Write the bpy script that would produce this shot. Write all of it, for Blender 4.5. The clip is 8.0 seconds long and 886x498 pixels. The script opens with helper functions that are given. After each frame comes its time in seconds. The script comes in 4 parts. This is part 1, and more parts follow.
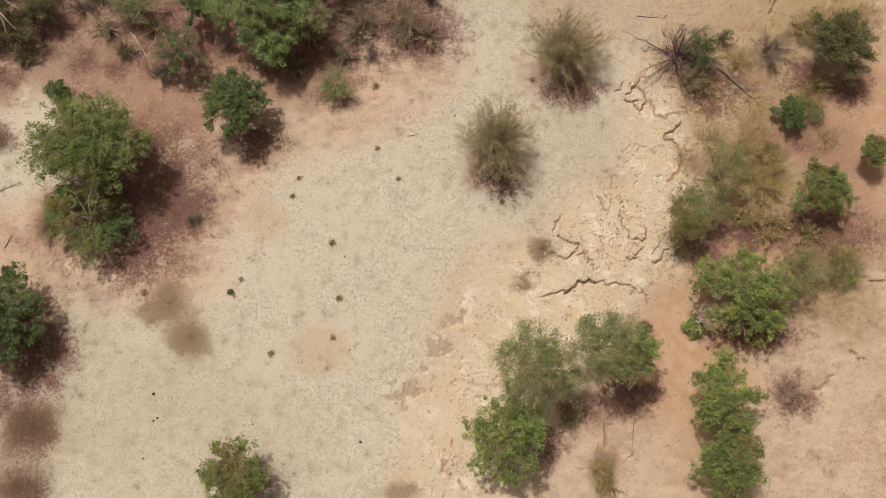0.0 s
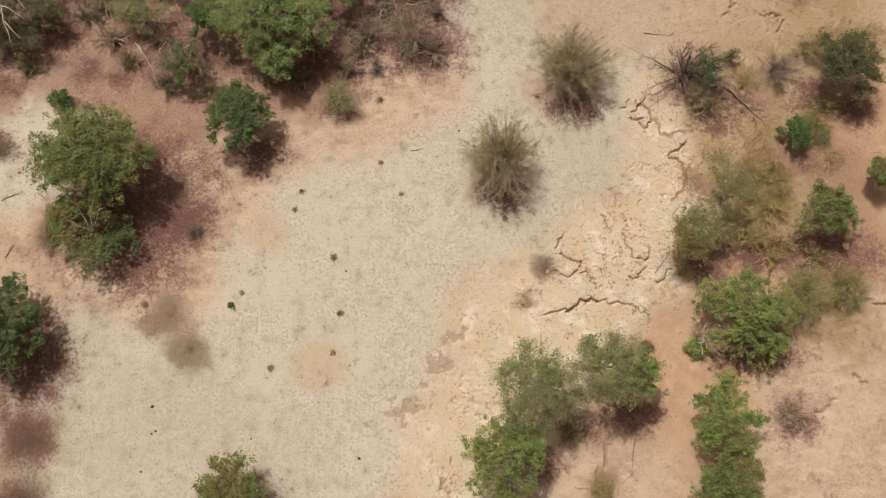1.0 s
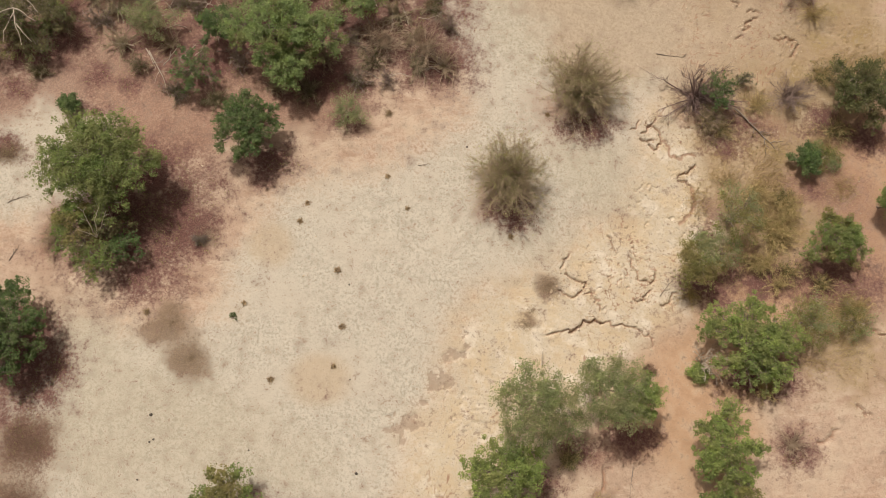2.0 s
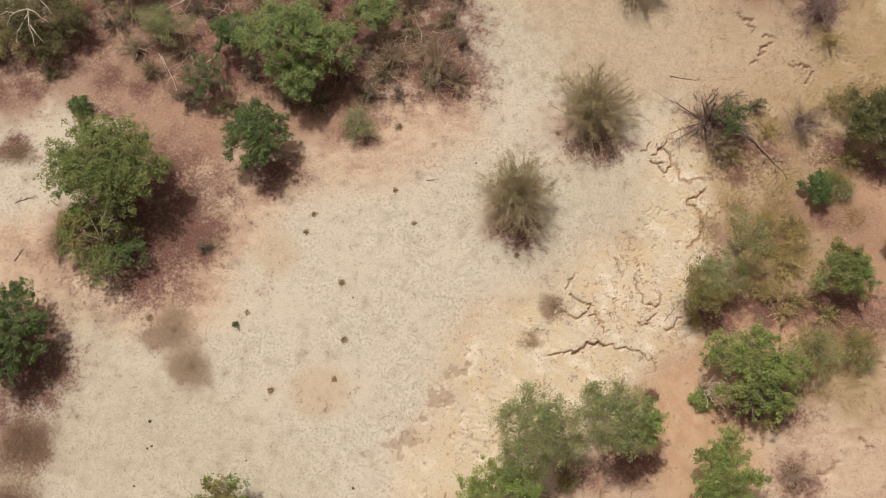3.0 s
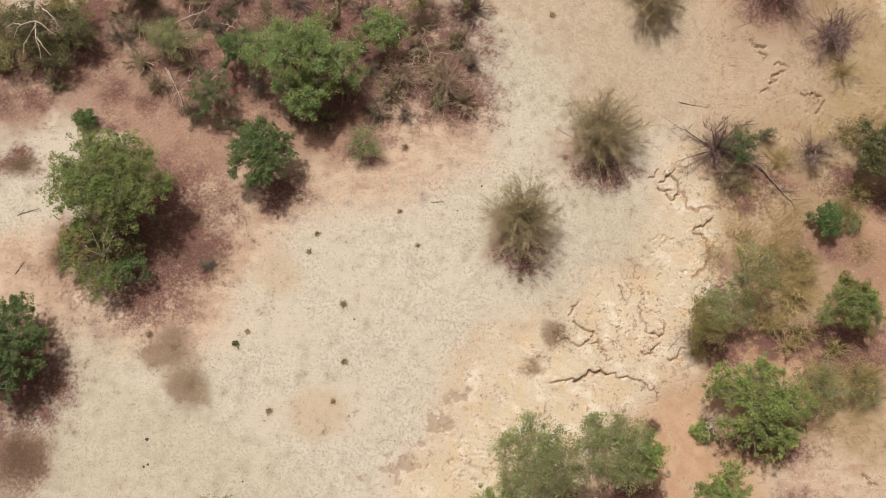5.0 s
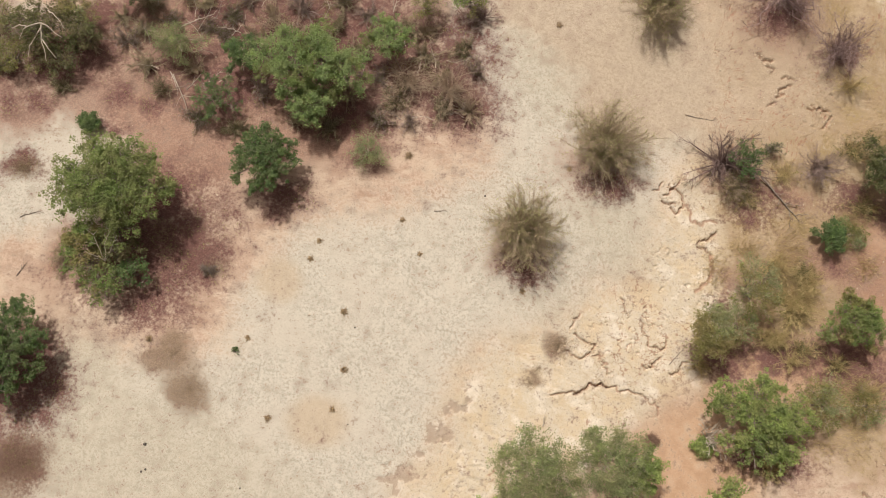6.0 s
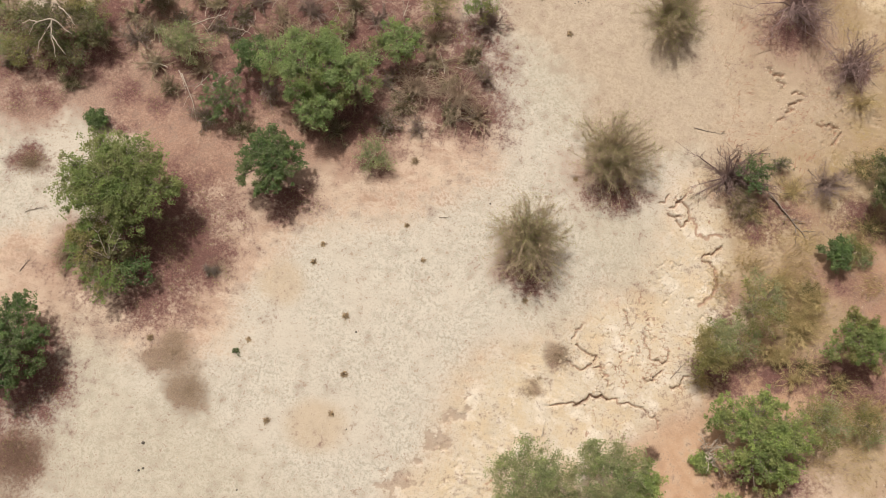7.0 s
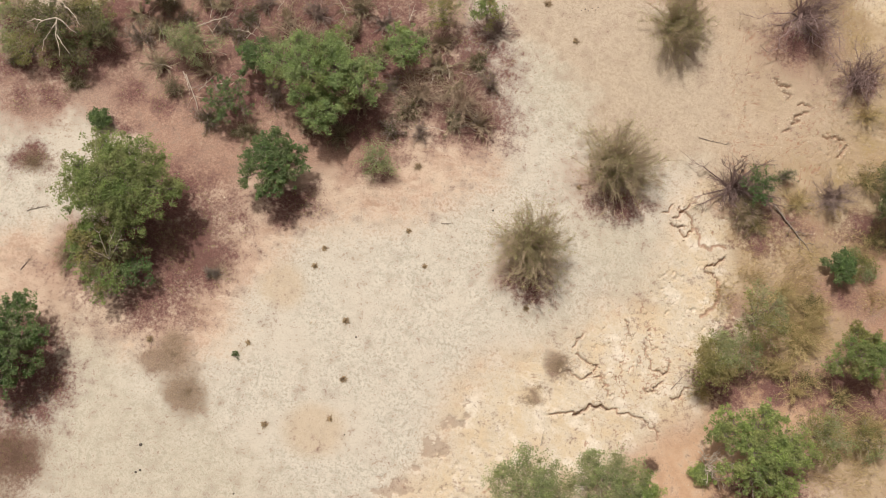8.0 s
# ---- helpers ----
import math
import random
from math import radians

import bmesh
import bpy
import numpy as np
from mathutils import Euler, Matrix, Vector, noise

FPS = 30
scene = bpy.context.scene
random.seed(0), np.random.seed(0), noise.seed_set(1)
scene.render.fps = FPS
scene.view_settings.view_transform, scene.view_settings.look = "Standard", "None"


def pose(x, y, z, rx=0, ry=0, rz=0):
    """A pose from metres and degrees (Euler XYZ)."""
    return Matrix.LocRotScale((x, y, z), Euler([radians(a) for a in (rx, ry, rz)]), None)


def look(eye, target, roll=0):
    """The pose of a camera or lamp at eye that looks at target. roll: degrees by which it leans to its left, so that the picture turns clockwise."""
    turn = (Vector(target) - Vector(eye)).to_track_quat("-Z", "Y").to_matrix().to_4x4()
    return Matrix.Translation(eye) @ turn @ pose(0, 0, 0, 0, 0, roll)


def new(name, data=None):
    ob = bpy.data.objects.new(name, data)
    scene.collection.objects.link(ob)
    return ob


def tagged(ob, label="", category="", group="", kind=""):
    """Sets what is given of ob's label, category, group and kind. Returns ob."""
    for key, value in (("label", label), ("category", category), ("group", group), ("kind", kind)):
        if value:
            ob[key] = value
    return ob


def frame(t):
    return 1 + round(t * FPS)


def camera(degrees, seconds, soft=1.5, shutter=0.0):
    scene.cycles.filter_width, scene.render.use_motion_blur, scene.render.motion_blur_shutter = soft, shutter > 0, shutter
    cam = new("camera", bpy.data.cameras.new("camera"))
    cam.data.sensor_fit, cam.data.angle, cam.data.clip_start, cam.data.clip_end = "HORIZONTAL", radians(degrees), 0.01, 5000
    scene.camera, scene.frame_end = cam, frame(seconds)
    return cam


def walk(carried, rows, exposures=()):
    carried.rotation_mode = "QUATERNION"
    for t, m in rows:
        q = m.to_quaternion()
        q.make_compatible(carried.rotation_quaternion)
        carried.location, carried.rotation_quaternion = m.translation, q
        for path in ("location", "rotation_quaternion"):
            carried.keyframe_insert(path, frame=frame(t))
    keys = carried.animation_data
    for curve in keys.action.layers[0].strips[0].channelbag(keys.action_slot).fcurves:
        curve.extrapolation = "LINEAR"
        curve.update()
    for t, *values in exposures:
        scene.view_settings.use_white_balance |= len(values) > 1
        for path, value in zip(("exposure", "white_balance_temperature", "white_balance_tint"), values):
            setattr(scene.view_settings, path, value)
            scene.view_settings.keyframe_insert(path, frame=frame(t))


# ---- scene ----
cam = camera(62.2, 8.0, soft=0.8)
METRES, EYE, TILT, LEAN, TURN = 8.0, 60.64, -80.29, -2.26, 0.0
ROWS = [
    (0.0, 0.0, 0.0, 0.0, -0.0, 0.0, 0.0),
    (0.5, 0.0004, 0.0172, 0.0836, 0.07, 0.0, -0.33),
    (1.0, 0.0022, 0.0343, 0.1651, 0.19, 0.02, -0.91),
    (1.5, 0.0022, 0.0524, 0.248, 0.37, 0.02, -1.78),
    (3.0, -0.0152, 0.0991, 0.4862, 0.97, 0.1, -4.85),
    (3.5, -0.0199, 0.1137, 0.5568, 1.16, 0.08, -5.73),
    (4.0, -0.0255, 0.1273, 0.6189, 1.22, 0.1, -6.0),
    (4.5, -0.0286, 0.1426, 0.6771, 1.25, 0.04, -6.09),
    (6.0, -0.0307, 0.1856, 0.8287, 1.57, 0.01, -7.36),
    (6.5, -0.0359, 0.1954, 0.8678, 1.74, -0.06, -8.16),
    (7.0, -0.0356, 0.2049, 0.907, 1.92, -0.1, -8.97),
    (7.5, -0.0367, 0.2177, 0.9406, 2.08, -0.08, -9.67),
    (8.0, -0.0387, 0.2322, 0.9688, 2.12, -0.11, -9.97),
]
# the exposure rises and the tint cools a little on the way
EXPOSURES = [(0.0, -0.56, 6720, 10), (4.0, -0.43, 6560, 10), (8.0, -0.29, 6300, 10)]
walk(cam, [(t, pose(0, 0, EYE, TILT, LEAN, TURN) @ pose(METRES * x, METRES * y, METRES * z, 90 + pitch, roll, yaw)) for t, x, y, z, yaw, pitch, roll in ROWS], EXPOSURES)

# ---- daylight: high sun, clear sky ----
SHADOW = Vector((0.36, -0.58, -1.0)).normalized()      # the way the sun's light goes
sun_data = bpy.data.lights.new("sun", "SUN")
sun_data.energy, sun_data.angle, sun_data.color = 4.0, radians(0.55), (1.0, 0.955, 0.865)
sun = new("sun", sun_data)
sun.matrix_world = look(-SHADOW * 200, (0, 0, 0))
world = bpy.data.worlds.new("sky")
scene.world = world
world.use_nodes = True
sky = world.node_tree.nodes.new("ShaderNodeTexSky")
sky.sky_type, sky.sun_disc = "NISHITA", False
sky.sun_elevation = math.asin(-SHADOW.z)
sky.sun_rotation = math.atan2(-SHADOW.x, -SHADOW.y)
sky.dust_density, sky.air_density = 8.0, 0.6
back = world.node_tree.nodes["Background"]
back.inputs["Strength"].default_value = 0.104
haze = world.node_tree.nodes.new("ShaderNodeHueSaturation")      # red dust in the air greys the blue and warms it
haze.inputs["Saturation"].default_value = 0.12
warm = world.node_tree.nodes.new("ShaderNodeMix")
warm.data_type, warm.blend_type = "RGBA", "MULTIPLY"
warm.inputs["Factor"].default_value = 1.0
warm.inputs["B"].default_value = (1.0, 0.86, 0.79, 1.0)
world.node_tree.links.new(sky.outputs["Color"], haze.inputs["Color"])
world.node_tree.links.new(haze.outputs["Color"], warm.inputs["A"])
world.node_tree.links.new(warm.outputs["Result"], back.inputs["Color"])

rng = np.random.default_rng(7)


# ---- materials ----
class Mat:
    """A small writer of node materials."""

    def __init__(self, name):
        self.m = bpy.data.materials.new(name)
        self.m.use_nodes = True
        self.t = self.m.node_tree
        self.b = self.t.nodes["Principled BSDF"]
        self.b.inputs["Specular IOR Level"].default_value = 0.2

    def n(self, kind, **values):
        node = self.t.nodes.new("ShaderNode" + kind)
        for k, v in values.items():
            node.inputs[k].default_value = v
        return node

    def l(self, a, b):
        self.t.links.new(a, b)

    def pos(self):
        return self.t.nodes.new("ShaderNodeNewGeometry").outputs["Position"]

    def noise(self, scale, detail=4.0, rough=0.55, where=None):
        node = self.n("TexNoise", Scale=scale, Detail=detail, Roughness=rough)
        self.l(where or self.pos(), node.inputs["Vector"])
        return node.outputs["Fac"]

    def ramp(self, fac, *stops):
        node = self.t.nodes.new("ShaderNodeValToRGB")
        e = node.color_ramp.elements
        while len(e) < len(stops):
            e.new(0.5)
        for i, (p, c) in enumerate(stops):
            e[i].position = p
            e[i].color = (c, c, c, 1) if isinstance(c, (int, float)) else (*c, 1)
        self.l(fac, node.inputs["Fac"])
        return node.outputs["Color"]

    def mix(self, fac, a, b, blend="MIX"):
        node = self.t.nodes.new("ShaderNodeMix")
        node.data_type, node.blend_type = "RGBA", blend
        for socket, v in ((node.inputs["Factor"], fac), (node.inputs["A"], a), (node.inputs["B"], b)):
            if isinstance(v, (int, float)):
                socket.default_value = v
            elif isinstance(v, tuple):
                socket.default_value = (*v, 1)
            else:
                self.l(v, socket)
        return node.outputs["Result"]

    def math(self, op, a, b=0.0):
        node = self.t.nodes.new("ShaderNodeMath")
        node.operation = op
        for i, v in enumerate((a, b)):
            if isinstance(v, (int, float)):
                node.inputs[i].default_value = v
            else:
                self.l(v, node.inputs[i])
        return node.outputs[0]

    def attr(self, name):
        node = self.t.nodes.new("ShaderNodeAttribute")
        node.attribute_name = name
        return node.outputs["Fac"]

    def island(self):
        return self.t.nodes.new("ShaderNodeNewGeometry").outputs["Random Per Island"]

    def finish(self, color, rough=0.9, bump=None, strength=0.5, distance=0.05):
        if isinstance(color, tuple):
            self.b.inputs["Base Color"].default_value = (*color, 1)
        else:
            self.l(color, self.b.inputs["Base Color"])
        self.b.inputs["Roughness"].default_value = rough
        if bump is not None:
            node = self.n("Bump", Strength=strength, Distance=distance)
            self.l(bump, node.inputs["Height"])
            self.l(node.outputs["Normal"], self.b.inputs["Normal"])
        return self.m


def soil_material():
    m = Mat("savanna_soil")
    big, mid, fine = m.noise(0.20, 5.0, 0.6), m.noise(0.9, 6.0, 0.68), m.noise(3.6, 6.0, 0.72)
    grain = m.noise(9.0, 4.0, 0.75)
    pale = m.mix(m.ramp(fine, (0.39, 0.0), (0.61, 1.0)), (0.385, 0.347, 0.276), (0.635, 0.585, 0.487))
    pale = m.mix(m.ramp(big, (0.46, 0.0), (0.62, 0.75)), pale, (0.55, 0.492, 0.400))
    pink = m.mix(m.ramp(fine, (0.38, 0.0), (0.63, 1.0)), (0.38, 0.265, 0.19), (0.59, 0.44, 0.33))
    pink = m.mix(m.ramp(big, (0.44, 0.0), (0.64, 0.7)), pink, (0.56, 0.45, 0.335))
    wash = m.n("Mapping", Scale=(0.5, 1.1, 1.0), Rotation=(0.0, 0.0, -0.7))
    m.l(m.pos(), wash.inputs["Vector"])
    pink = m.mix(m.ramp(m.noise(0.8, 7.0, 0.7, wash.outputs["Vector"]), (0.50, 0.0), (0.62, 0.75)), pink, (0.575, 0.455, 0.345))
    pink = m.mix(m.ramp(m.noise(0.6, 6.0, 0.7, wash.outputs["Vector"]), (0.34, 0.6), (0.46, 0.0)), pink, (0.35, 0.225, 0.155))
    cream = m.mix(m.ramp(m.math("ADD", m.math("MULTIPLY", mid, 0.6), m.math("MULTIPLY", fine, 0.4)), (0.38, 0.0), (0.62, 1.0)), (0.50, 0.41, 0.29), (0.63, 0.56, 0.44))
    cream = m.mix(m.ramp(m.noise(0.42, 5.0, 0.6), (0.44, 0.0), (0.62, 0.75)), cream, (0.56, 0.44, 0.285))
    cream = m.mix(m.ramp(m.noise(0.55, 6.0, 0.62), (0.36, 0.75), (0.48, 0.0)), cream, (0.70, 0.63, 0.52))
    ochre = m.mix(m.ramp(mid, (0.36, 0.0), (0.66, 1.0)), (0.42, 0.262, 0.160), (0.56, 0.388, 0.258))
    straw = m.mix(m.ramp(mid, (0.36, 0.0), (0.66, 1.0)), (0.285, 0.20, 0.114), (0.43, 0.315, 0.188))
    straw = m.mix(m.ramp(m.noise(0.28, 5.0, 0.65), (0.46, 0.0), (0.62, 0.75)), straw, (0.45, 0.345, 0.225))
    straw = m.mix(m.ramp(m.noise(0.45, 6.0, 0.7), (0.50, 0.0), (0.60, 0.75)), straw, (0.31, 0.225, 0.095))
    color = pink
    for name, layer in (("pale", pale), ("cream", cream), ("ochre", ochre), ("straw", straw)):
        edge = m.math("ADD", m.attr(name), m.math("MULTIPLY", m.math("SUBTRACT", mid, 0.5), 1.1))
        edge = m.math("ADD", edge, m.math("MULTIPLY", m.math("SUBTRACT", fine, 0.5), 0.8))
        color = m.mix(m.ramp(edge, (0.16, 0.0), (0.84, 1.0)), color, layer)
    # grey-green crust of dried algae where water stood
    edge = m.math("ADD", m.attr("crust"), m.math("MULTIPLY", m.math("SUBTRACT", mid, 0.5), 1.0))
    color = m.mix(m.math("MULTIPLY", m.ramp(edge, (0.2, 0.0), (0.85, 1.0)), 0.75), color, m.mix(m.ramp(fine, (0.40, 0.0), (0.60, 1.0)), (0.40, 0.355, 0.27), (0.53, 0.48, 0.375)))
    edge = m.math("ADD", m.attr("tan"), m.math("MULTIPLY", m.math("SUBTRACT", mid, 0.5), 1.2))
    color = m.mix(m.math("MULTIPLY", m.ramp(edge, (0.10, 0.0), (0.8, 1.0)), 0.78), color, m.mix(m.ramp(fine, (0.40, 0.0), (0.60, 1.0)), (0.37, 0.285, 0.20), (0.50, 0.395, 0.285)))
    # finer, browner dust where animals have rolled
    color = m.mix(m.math("MULTIPLY", m.attr("dust"), 0.62), color, (0.47, 0.36, 0.24))
    # withered grass worn down to a brown stubble
    sward = m.math("ADD", m.attr("sward"), m.math("MULTIPLY", m.math("SUBTRACT", fine, 0.5), 1.3))
    sward = m.math("ADD", sward, m.math("MULTIPLY", m.math("SUBTRACT", mid, 0.5), 0.8))
    color = m.mix(m.math("MULTIPLY", m.ramp(sward, (0.12, 0.0), (0.85, 1.0)), 0.9), color, m.mix(m.ramp(grain, (0.40, 0.0), (0.60, 1.0)), (0.17, 0.117, 0.077), (0.31, 0.222, 0.152)))
    # grey-brown clay laid bare where the crust has flaked off
    color = m.mix(m.math("MULTIPLY", m.ramp(m.math("ADD", m.attr("scar"), m.math("MULTIPLY", m.math("SUBTRACT", fine, 0.5), 2.0)), (0.3, 0.0), (0.7, 1.0)), 0.75), color, (0.36, 0.275, 0.205))
    # redder subsoil, bare where water has cut in
    color = m.mix(m.math("MULTIPLY", m.ramp(m.math("ADD", m.attr("gully"), m.math("MULTIPLY", m.math("SUBTRACT", fine, 0.5), 0.7)), (0.3, 0.0), (0.75, 1.0)), 0.8), color, (0.32, 0.18, 0.115))
    # thin broken litter and red dust, then the thick leaf litter under the bushes, its dark red also painting in plant
    # shade
    edge = m.math("ADD", m.attr("duff"), m.math("MULTIPLY", m.math("SUBTRACT", mid, 0.5), 1.1))
    edge = m.math("ADD", edge, m.math("MULTIPLY", m.math("SUBTRACT", fine, 0.5), 1.0))
    duff = m.mix(m.ramp(grain, (0.40, 0.0), (0.60, 1.0)), (0.20, 0.105, 0.075), (0.40, 0.245, 0.175))
    color = m.mix(m.math("MULTIPLY", m.ramp(edge, (0.22, 0.0), (0.95, 1.0)), 0.85), color, duff)
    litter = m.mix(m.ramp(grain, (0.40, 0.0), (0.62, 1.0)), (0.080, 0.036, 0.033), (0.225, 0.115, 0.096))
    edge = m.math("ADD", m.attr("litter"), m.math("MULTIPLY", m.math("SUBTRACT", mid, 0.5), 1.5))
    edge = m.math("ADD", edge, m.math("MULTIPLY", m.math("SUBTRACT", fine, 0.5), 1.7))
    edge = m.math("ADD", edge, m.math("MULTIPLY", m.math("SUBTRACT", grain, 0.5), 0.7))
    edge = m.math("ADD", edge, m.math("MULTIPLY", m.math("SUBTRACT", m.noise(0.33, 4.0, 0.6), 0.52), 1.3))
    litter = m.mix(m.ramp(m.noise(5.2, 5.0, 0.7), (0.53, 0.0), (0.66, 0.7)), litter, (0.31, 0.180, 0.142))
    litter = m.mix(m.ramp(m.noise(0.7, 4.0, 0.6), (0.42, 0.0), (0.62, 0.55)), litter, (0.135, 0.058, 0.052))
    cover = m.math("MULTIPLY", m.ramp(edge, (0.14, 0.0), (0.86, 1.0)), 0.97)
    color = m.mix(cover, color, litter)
    clear = m.math("SUBTRACT", 1.0, m.math("MULTIPLY", cover, 0.85))
    # trodden mottling, grit and small dry bits, thicker in some places than in others
    busy = m.math("MULTIPLY", m.ramp(m.noise(0.5, 4.0, 0.65), (0.36, 0.4), (0.62, 1.0)), clear)
    color = m.mix(m.math("MULTIPLY", m.ramp(mid, (0.50, 0.0), (0.72, 0.5)), clear), color, (0.37, 0.30, 0.228))
    color = m.mix(m.math("MULTIPLY", m.ramp(fine, (0.55, 0.0), (0.69, 0.55)), busy), color, (0.31, 0.24, 0.175))
    color = m.mix(m.math("MULTIPLY", m.ramp(grain, (0.57, 0.0), (0.70, 0.5)), busy), color, (0.24, 0.18, 0.13))
    strokes = m.n("Mapping", Scale=(4.5, 8.0, 1.0), Rotation=(0.0, 0.0, 1.1))
    m.l(m.pos(), strokes.inputs["Vector"])
    stubble = m.noise(1.3, 3.0, 0.6, strokes.outputs["Vector"])
    color = m.mix(m.math("MULTIPLY", m.ramp(stubble, (0.60, 0.0), (0.72, 0.42)), busy), color, (0.25, 0.19, 0.135))
    color = m.mix(m.math("MULTIPLY", m.ramp(grain, (0.30, 0.3), (0.42, 0.0)), clear), color, (0.72, 0.64, 0.52))
    bump = m.math("ADD", m.math("MULTIPLY", fine, 0.9), m.math("MULTIPLY", grain, 0.5))
    bump = m.math("ADD", bump, m.math("MULTIPLY", m.noise(1.6, 3.0), 0.9))
    return m.finish(color, 0.95, bump, 0.34, 0.09)


def leaf_material(name, dark, light, dry):
    m = Mat(name)
    r = m.island()
    color = m.mix(m.ramp(r, (0.0, 0.0), (1.0, 1.0)), dark, light)
    # leaf tone varies in patches; lighter ones imitate sunlit clumps, darker ones shaded gaps
    fresh = tuple(c * k for c, k in zip(light, (1.12, 1.2, 0.95)))
    color = m.mix(m.ramp(m.noise(1.3, 3.0, 0.6), (0.48, 0.0), (0.62, 0.8)), color, fresh)
    color = m.mix(m.ramp(m.noise(0.9, 3.0, 0.6), (0.36, 0.6), (0.48, 0.0)), color, dark)
    color = m.mix(m.ramp(m.noise(0.55, 3.0), (0.42, 0.0), (0.66, 0.75)), color, dry)
    # small dark patches put the shade between leaf clumps into the colour
    gap_dark = tuple(c * 0.62 for c in dark)
    color = m.mix(m.ramp(m.noise(3.0, 2.0, 0.5), (0.38, 0.5), (0.50, 0.0)), color, gap_dark)
    m.finish(color, 0.6)
    glow = m.t.nodes.new("ShaderNodeBsdfTranslucent")
    m.l(m.mix(0.4, color, light), glow.inputs["Color"])
    both = m.n("MixShader", Fac=0.4)
    m.l(m.b.outputs[0], both.inputs[1])
    m.l(glow.outputs[0], both.inputs[2])
    m.l(both.outputs[0], m.t.nodes["Material Output"].inputs["Surface"])
    return m.m


def bark_material(name, dark, light):
    m = Mat(name)
    f = m.noise(5.0, 5.0, 0.7)
    color = m.mix(m.ramp(f, (0.3, 0.0), (0.7, 1.0)), dark, light)
    color = m.mix(m.math("MULTIPLY", m.island(), 0.5), color, light)
    return m.finish(color, 0.9, m.noise(18.0, 4.0), 0.6, 0.03)


SOIL = soil_material()
LEAVES = {
    "big": leaf_material("olive_green_leaf", (0.141, 0.180, 0.062), (0.275, 0.328, 0.119), (0.288, 0.282, 0.119)),
    "dark": leaf_material("deep_green_leaf", (0.081, 0.131, 0.051), (0.176, 0.246, 0.093), (0.182, 0.201, 0.090)),
    "mid": leaf_material("mid_green_leaf", (0.130, 0.181, 0.059), (0.264, 0.329, 0.112), (0.272, 0.269, 0.111)),
    "bright": leaf_material("bright_green_leaf", (0.169, 0.227, 0.072), (0.354, 0.423, 0.142), (0.348, 0.354, 0.139)),
    "fresh": leaf_material("fresh_green_leaf", (0.163, 0.228, 0.087), (0.321, 0.408, 0.163), (0.303, 0.350, 0.151)),
    "drab": leaf_material("drab_green_leaf", (0.090, 0.104, 0.043), (0.210, 0.215, 0.097), (0.250, 0.198, 0.108)),
    "grey": leaf_material("grey_green_leaf", (0.175, 0.210, 0.096), (0.350, 0.384, 0.187), (0.362, 0.333, 0.175)),
    "olive": leaf_material("dry_olive_leaf", (0.154, 0.165, 0.059), (0.309, 0.295, 0.112), (0.351, 0.274, 0.126)),
    "thorn": leaf_material("thorn_bush_leaf", (0.254, 0.254, 0.113), (0.432, 0.410, 0.200), (0.432, 0.356, 0.205)),
}
BARK = bark_material("grey_brown_bark", (0.14, 0.105, 0.085), (0.33, 0.27, 0.22))
PALE_BARK = bark_material("sun_bleached_wood", (0.34, 0.28, 0.21), (0.58, 0.50, 0.41))
TWIG = bark_material("dry_twig", (0.18, 0.125, 0.105), (0.38, 0.29, 0.25))
RED_TWIG = bark_material("reddish_twig", (0.18, 0.105, 0.075), (0.36, 0.24, 0.17))
DARK_TWIG = bark_material("dark_branch", (0.155, 0.098, 0.090), (0.34, 0.245, 0.220))
SOOT_TWIG = bark_material("dark_stout_branch", (0.095, 0.062, 0.056), (0.25, 0.175, 0.155))
DEAD_GRASS = bark_material("dead_grass", (0.23, 0.165, 0.105), (0.41, 0.31, 0.205))
THORN_TWIG = bark_material("thorn_twig", (0.25, 0.20, 0.13), (0.46, 0.38, 0.26))
HUSK_TWIG = bark_material("warm_thorn_twig", (0.27, 0.195, 0.135), (0.48, 0.375, 0.27))
OCHRE_GRASS = bark_material("ochre_grass", (0.36, 0.265, 0.12), (0.56, 0.44, 0.22))
GRASS = bark_material("dry_grass", (0.25, 0.175, 0.095), (0.47, 0.345, 0.19))
STONE = bark_material("dark_stone", (0.05, 0.04, 0.035), (0.13, 0.11, 0.09))
CLAY = bark_material("dry_clay", (0.42, 0.33, 0.23), (0.58, 0.48, 0.36))
DEAD_MAT = bark_material("dead_grass_mat", (0.22, 0.140, 0.098), (0.37, 0.25, 0.18))
DUNG = bark_material("dry_bits", (0.15, 0.11, 0.075), (0.35, 0.27, 0.19))
DEAD_LEAF = bark_material("dead_leaf", (0.10, 0.048, 0.040), (0.33, 0.195, 0.150))


# ---- mesh writers ----
def reseed(x, y):
    """Random numbers of its own for each plant, by its place."""
    global rng
    rng = np.random.default_rng(int(abs(x * 1310 + y * 97) * 10))


def mesh_of(name, verts, faces, material, smooth=False):
    """A mesh from an array of points and an array of faces with equal corners."""
    me = bpy.data.meshes.new(name)
    verts, faces = np.asarray(verts, dtype=np.float32), np.asarray(faces, dtype=np.int32)
    n = faces.shape[1]
    me.vertices.add(len(verts))
    me.vertices.foreach_set("co", verts.ravel())
    me.loops.add(faces.size)
    me.loops.foreach_set("vertex_index", faces.ravel())
    me.polygons.add(len(faces))
    me.polygons.foreach_set("loop_start", np.arange(0, faces.size, n, dtype=np.int32))
    me.polygons.foreach_set("use_smooth", np.full(len(faces), smooth))
    me.update(calc_edges=True)
    me.materials.append(material)
    return me


def thing(name, x, y, z=0.0, label="", category="", group="", kind=""):
    ob = new(name)
    ob.empty_display_size = 0.3
    ob.location = (x, y, z)
    return tagged(ob, label, category, group, kind)


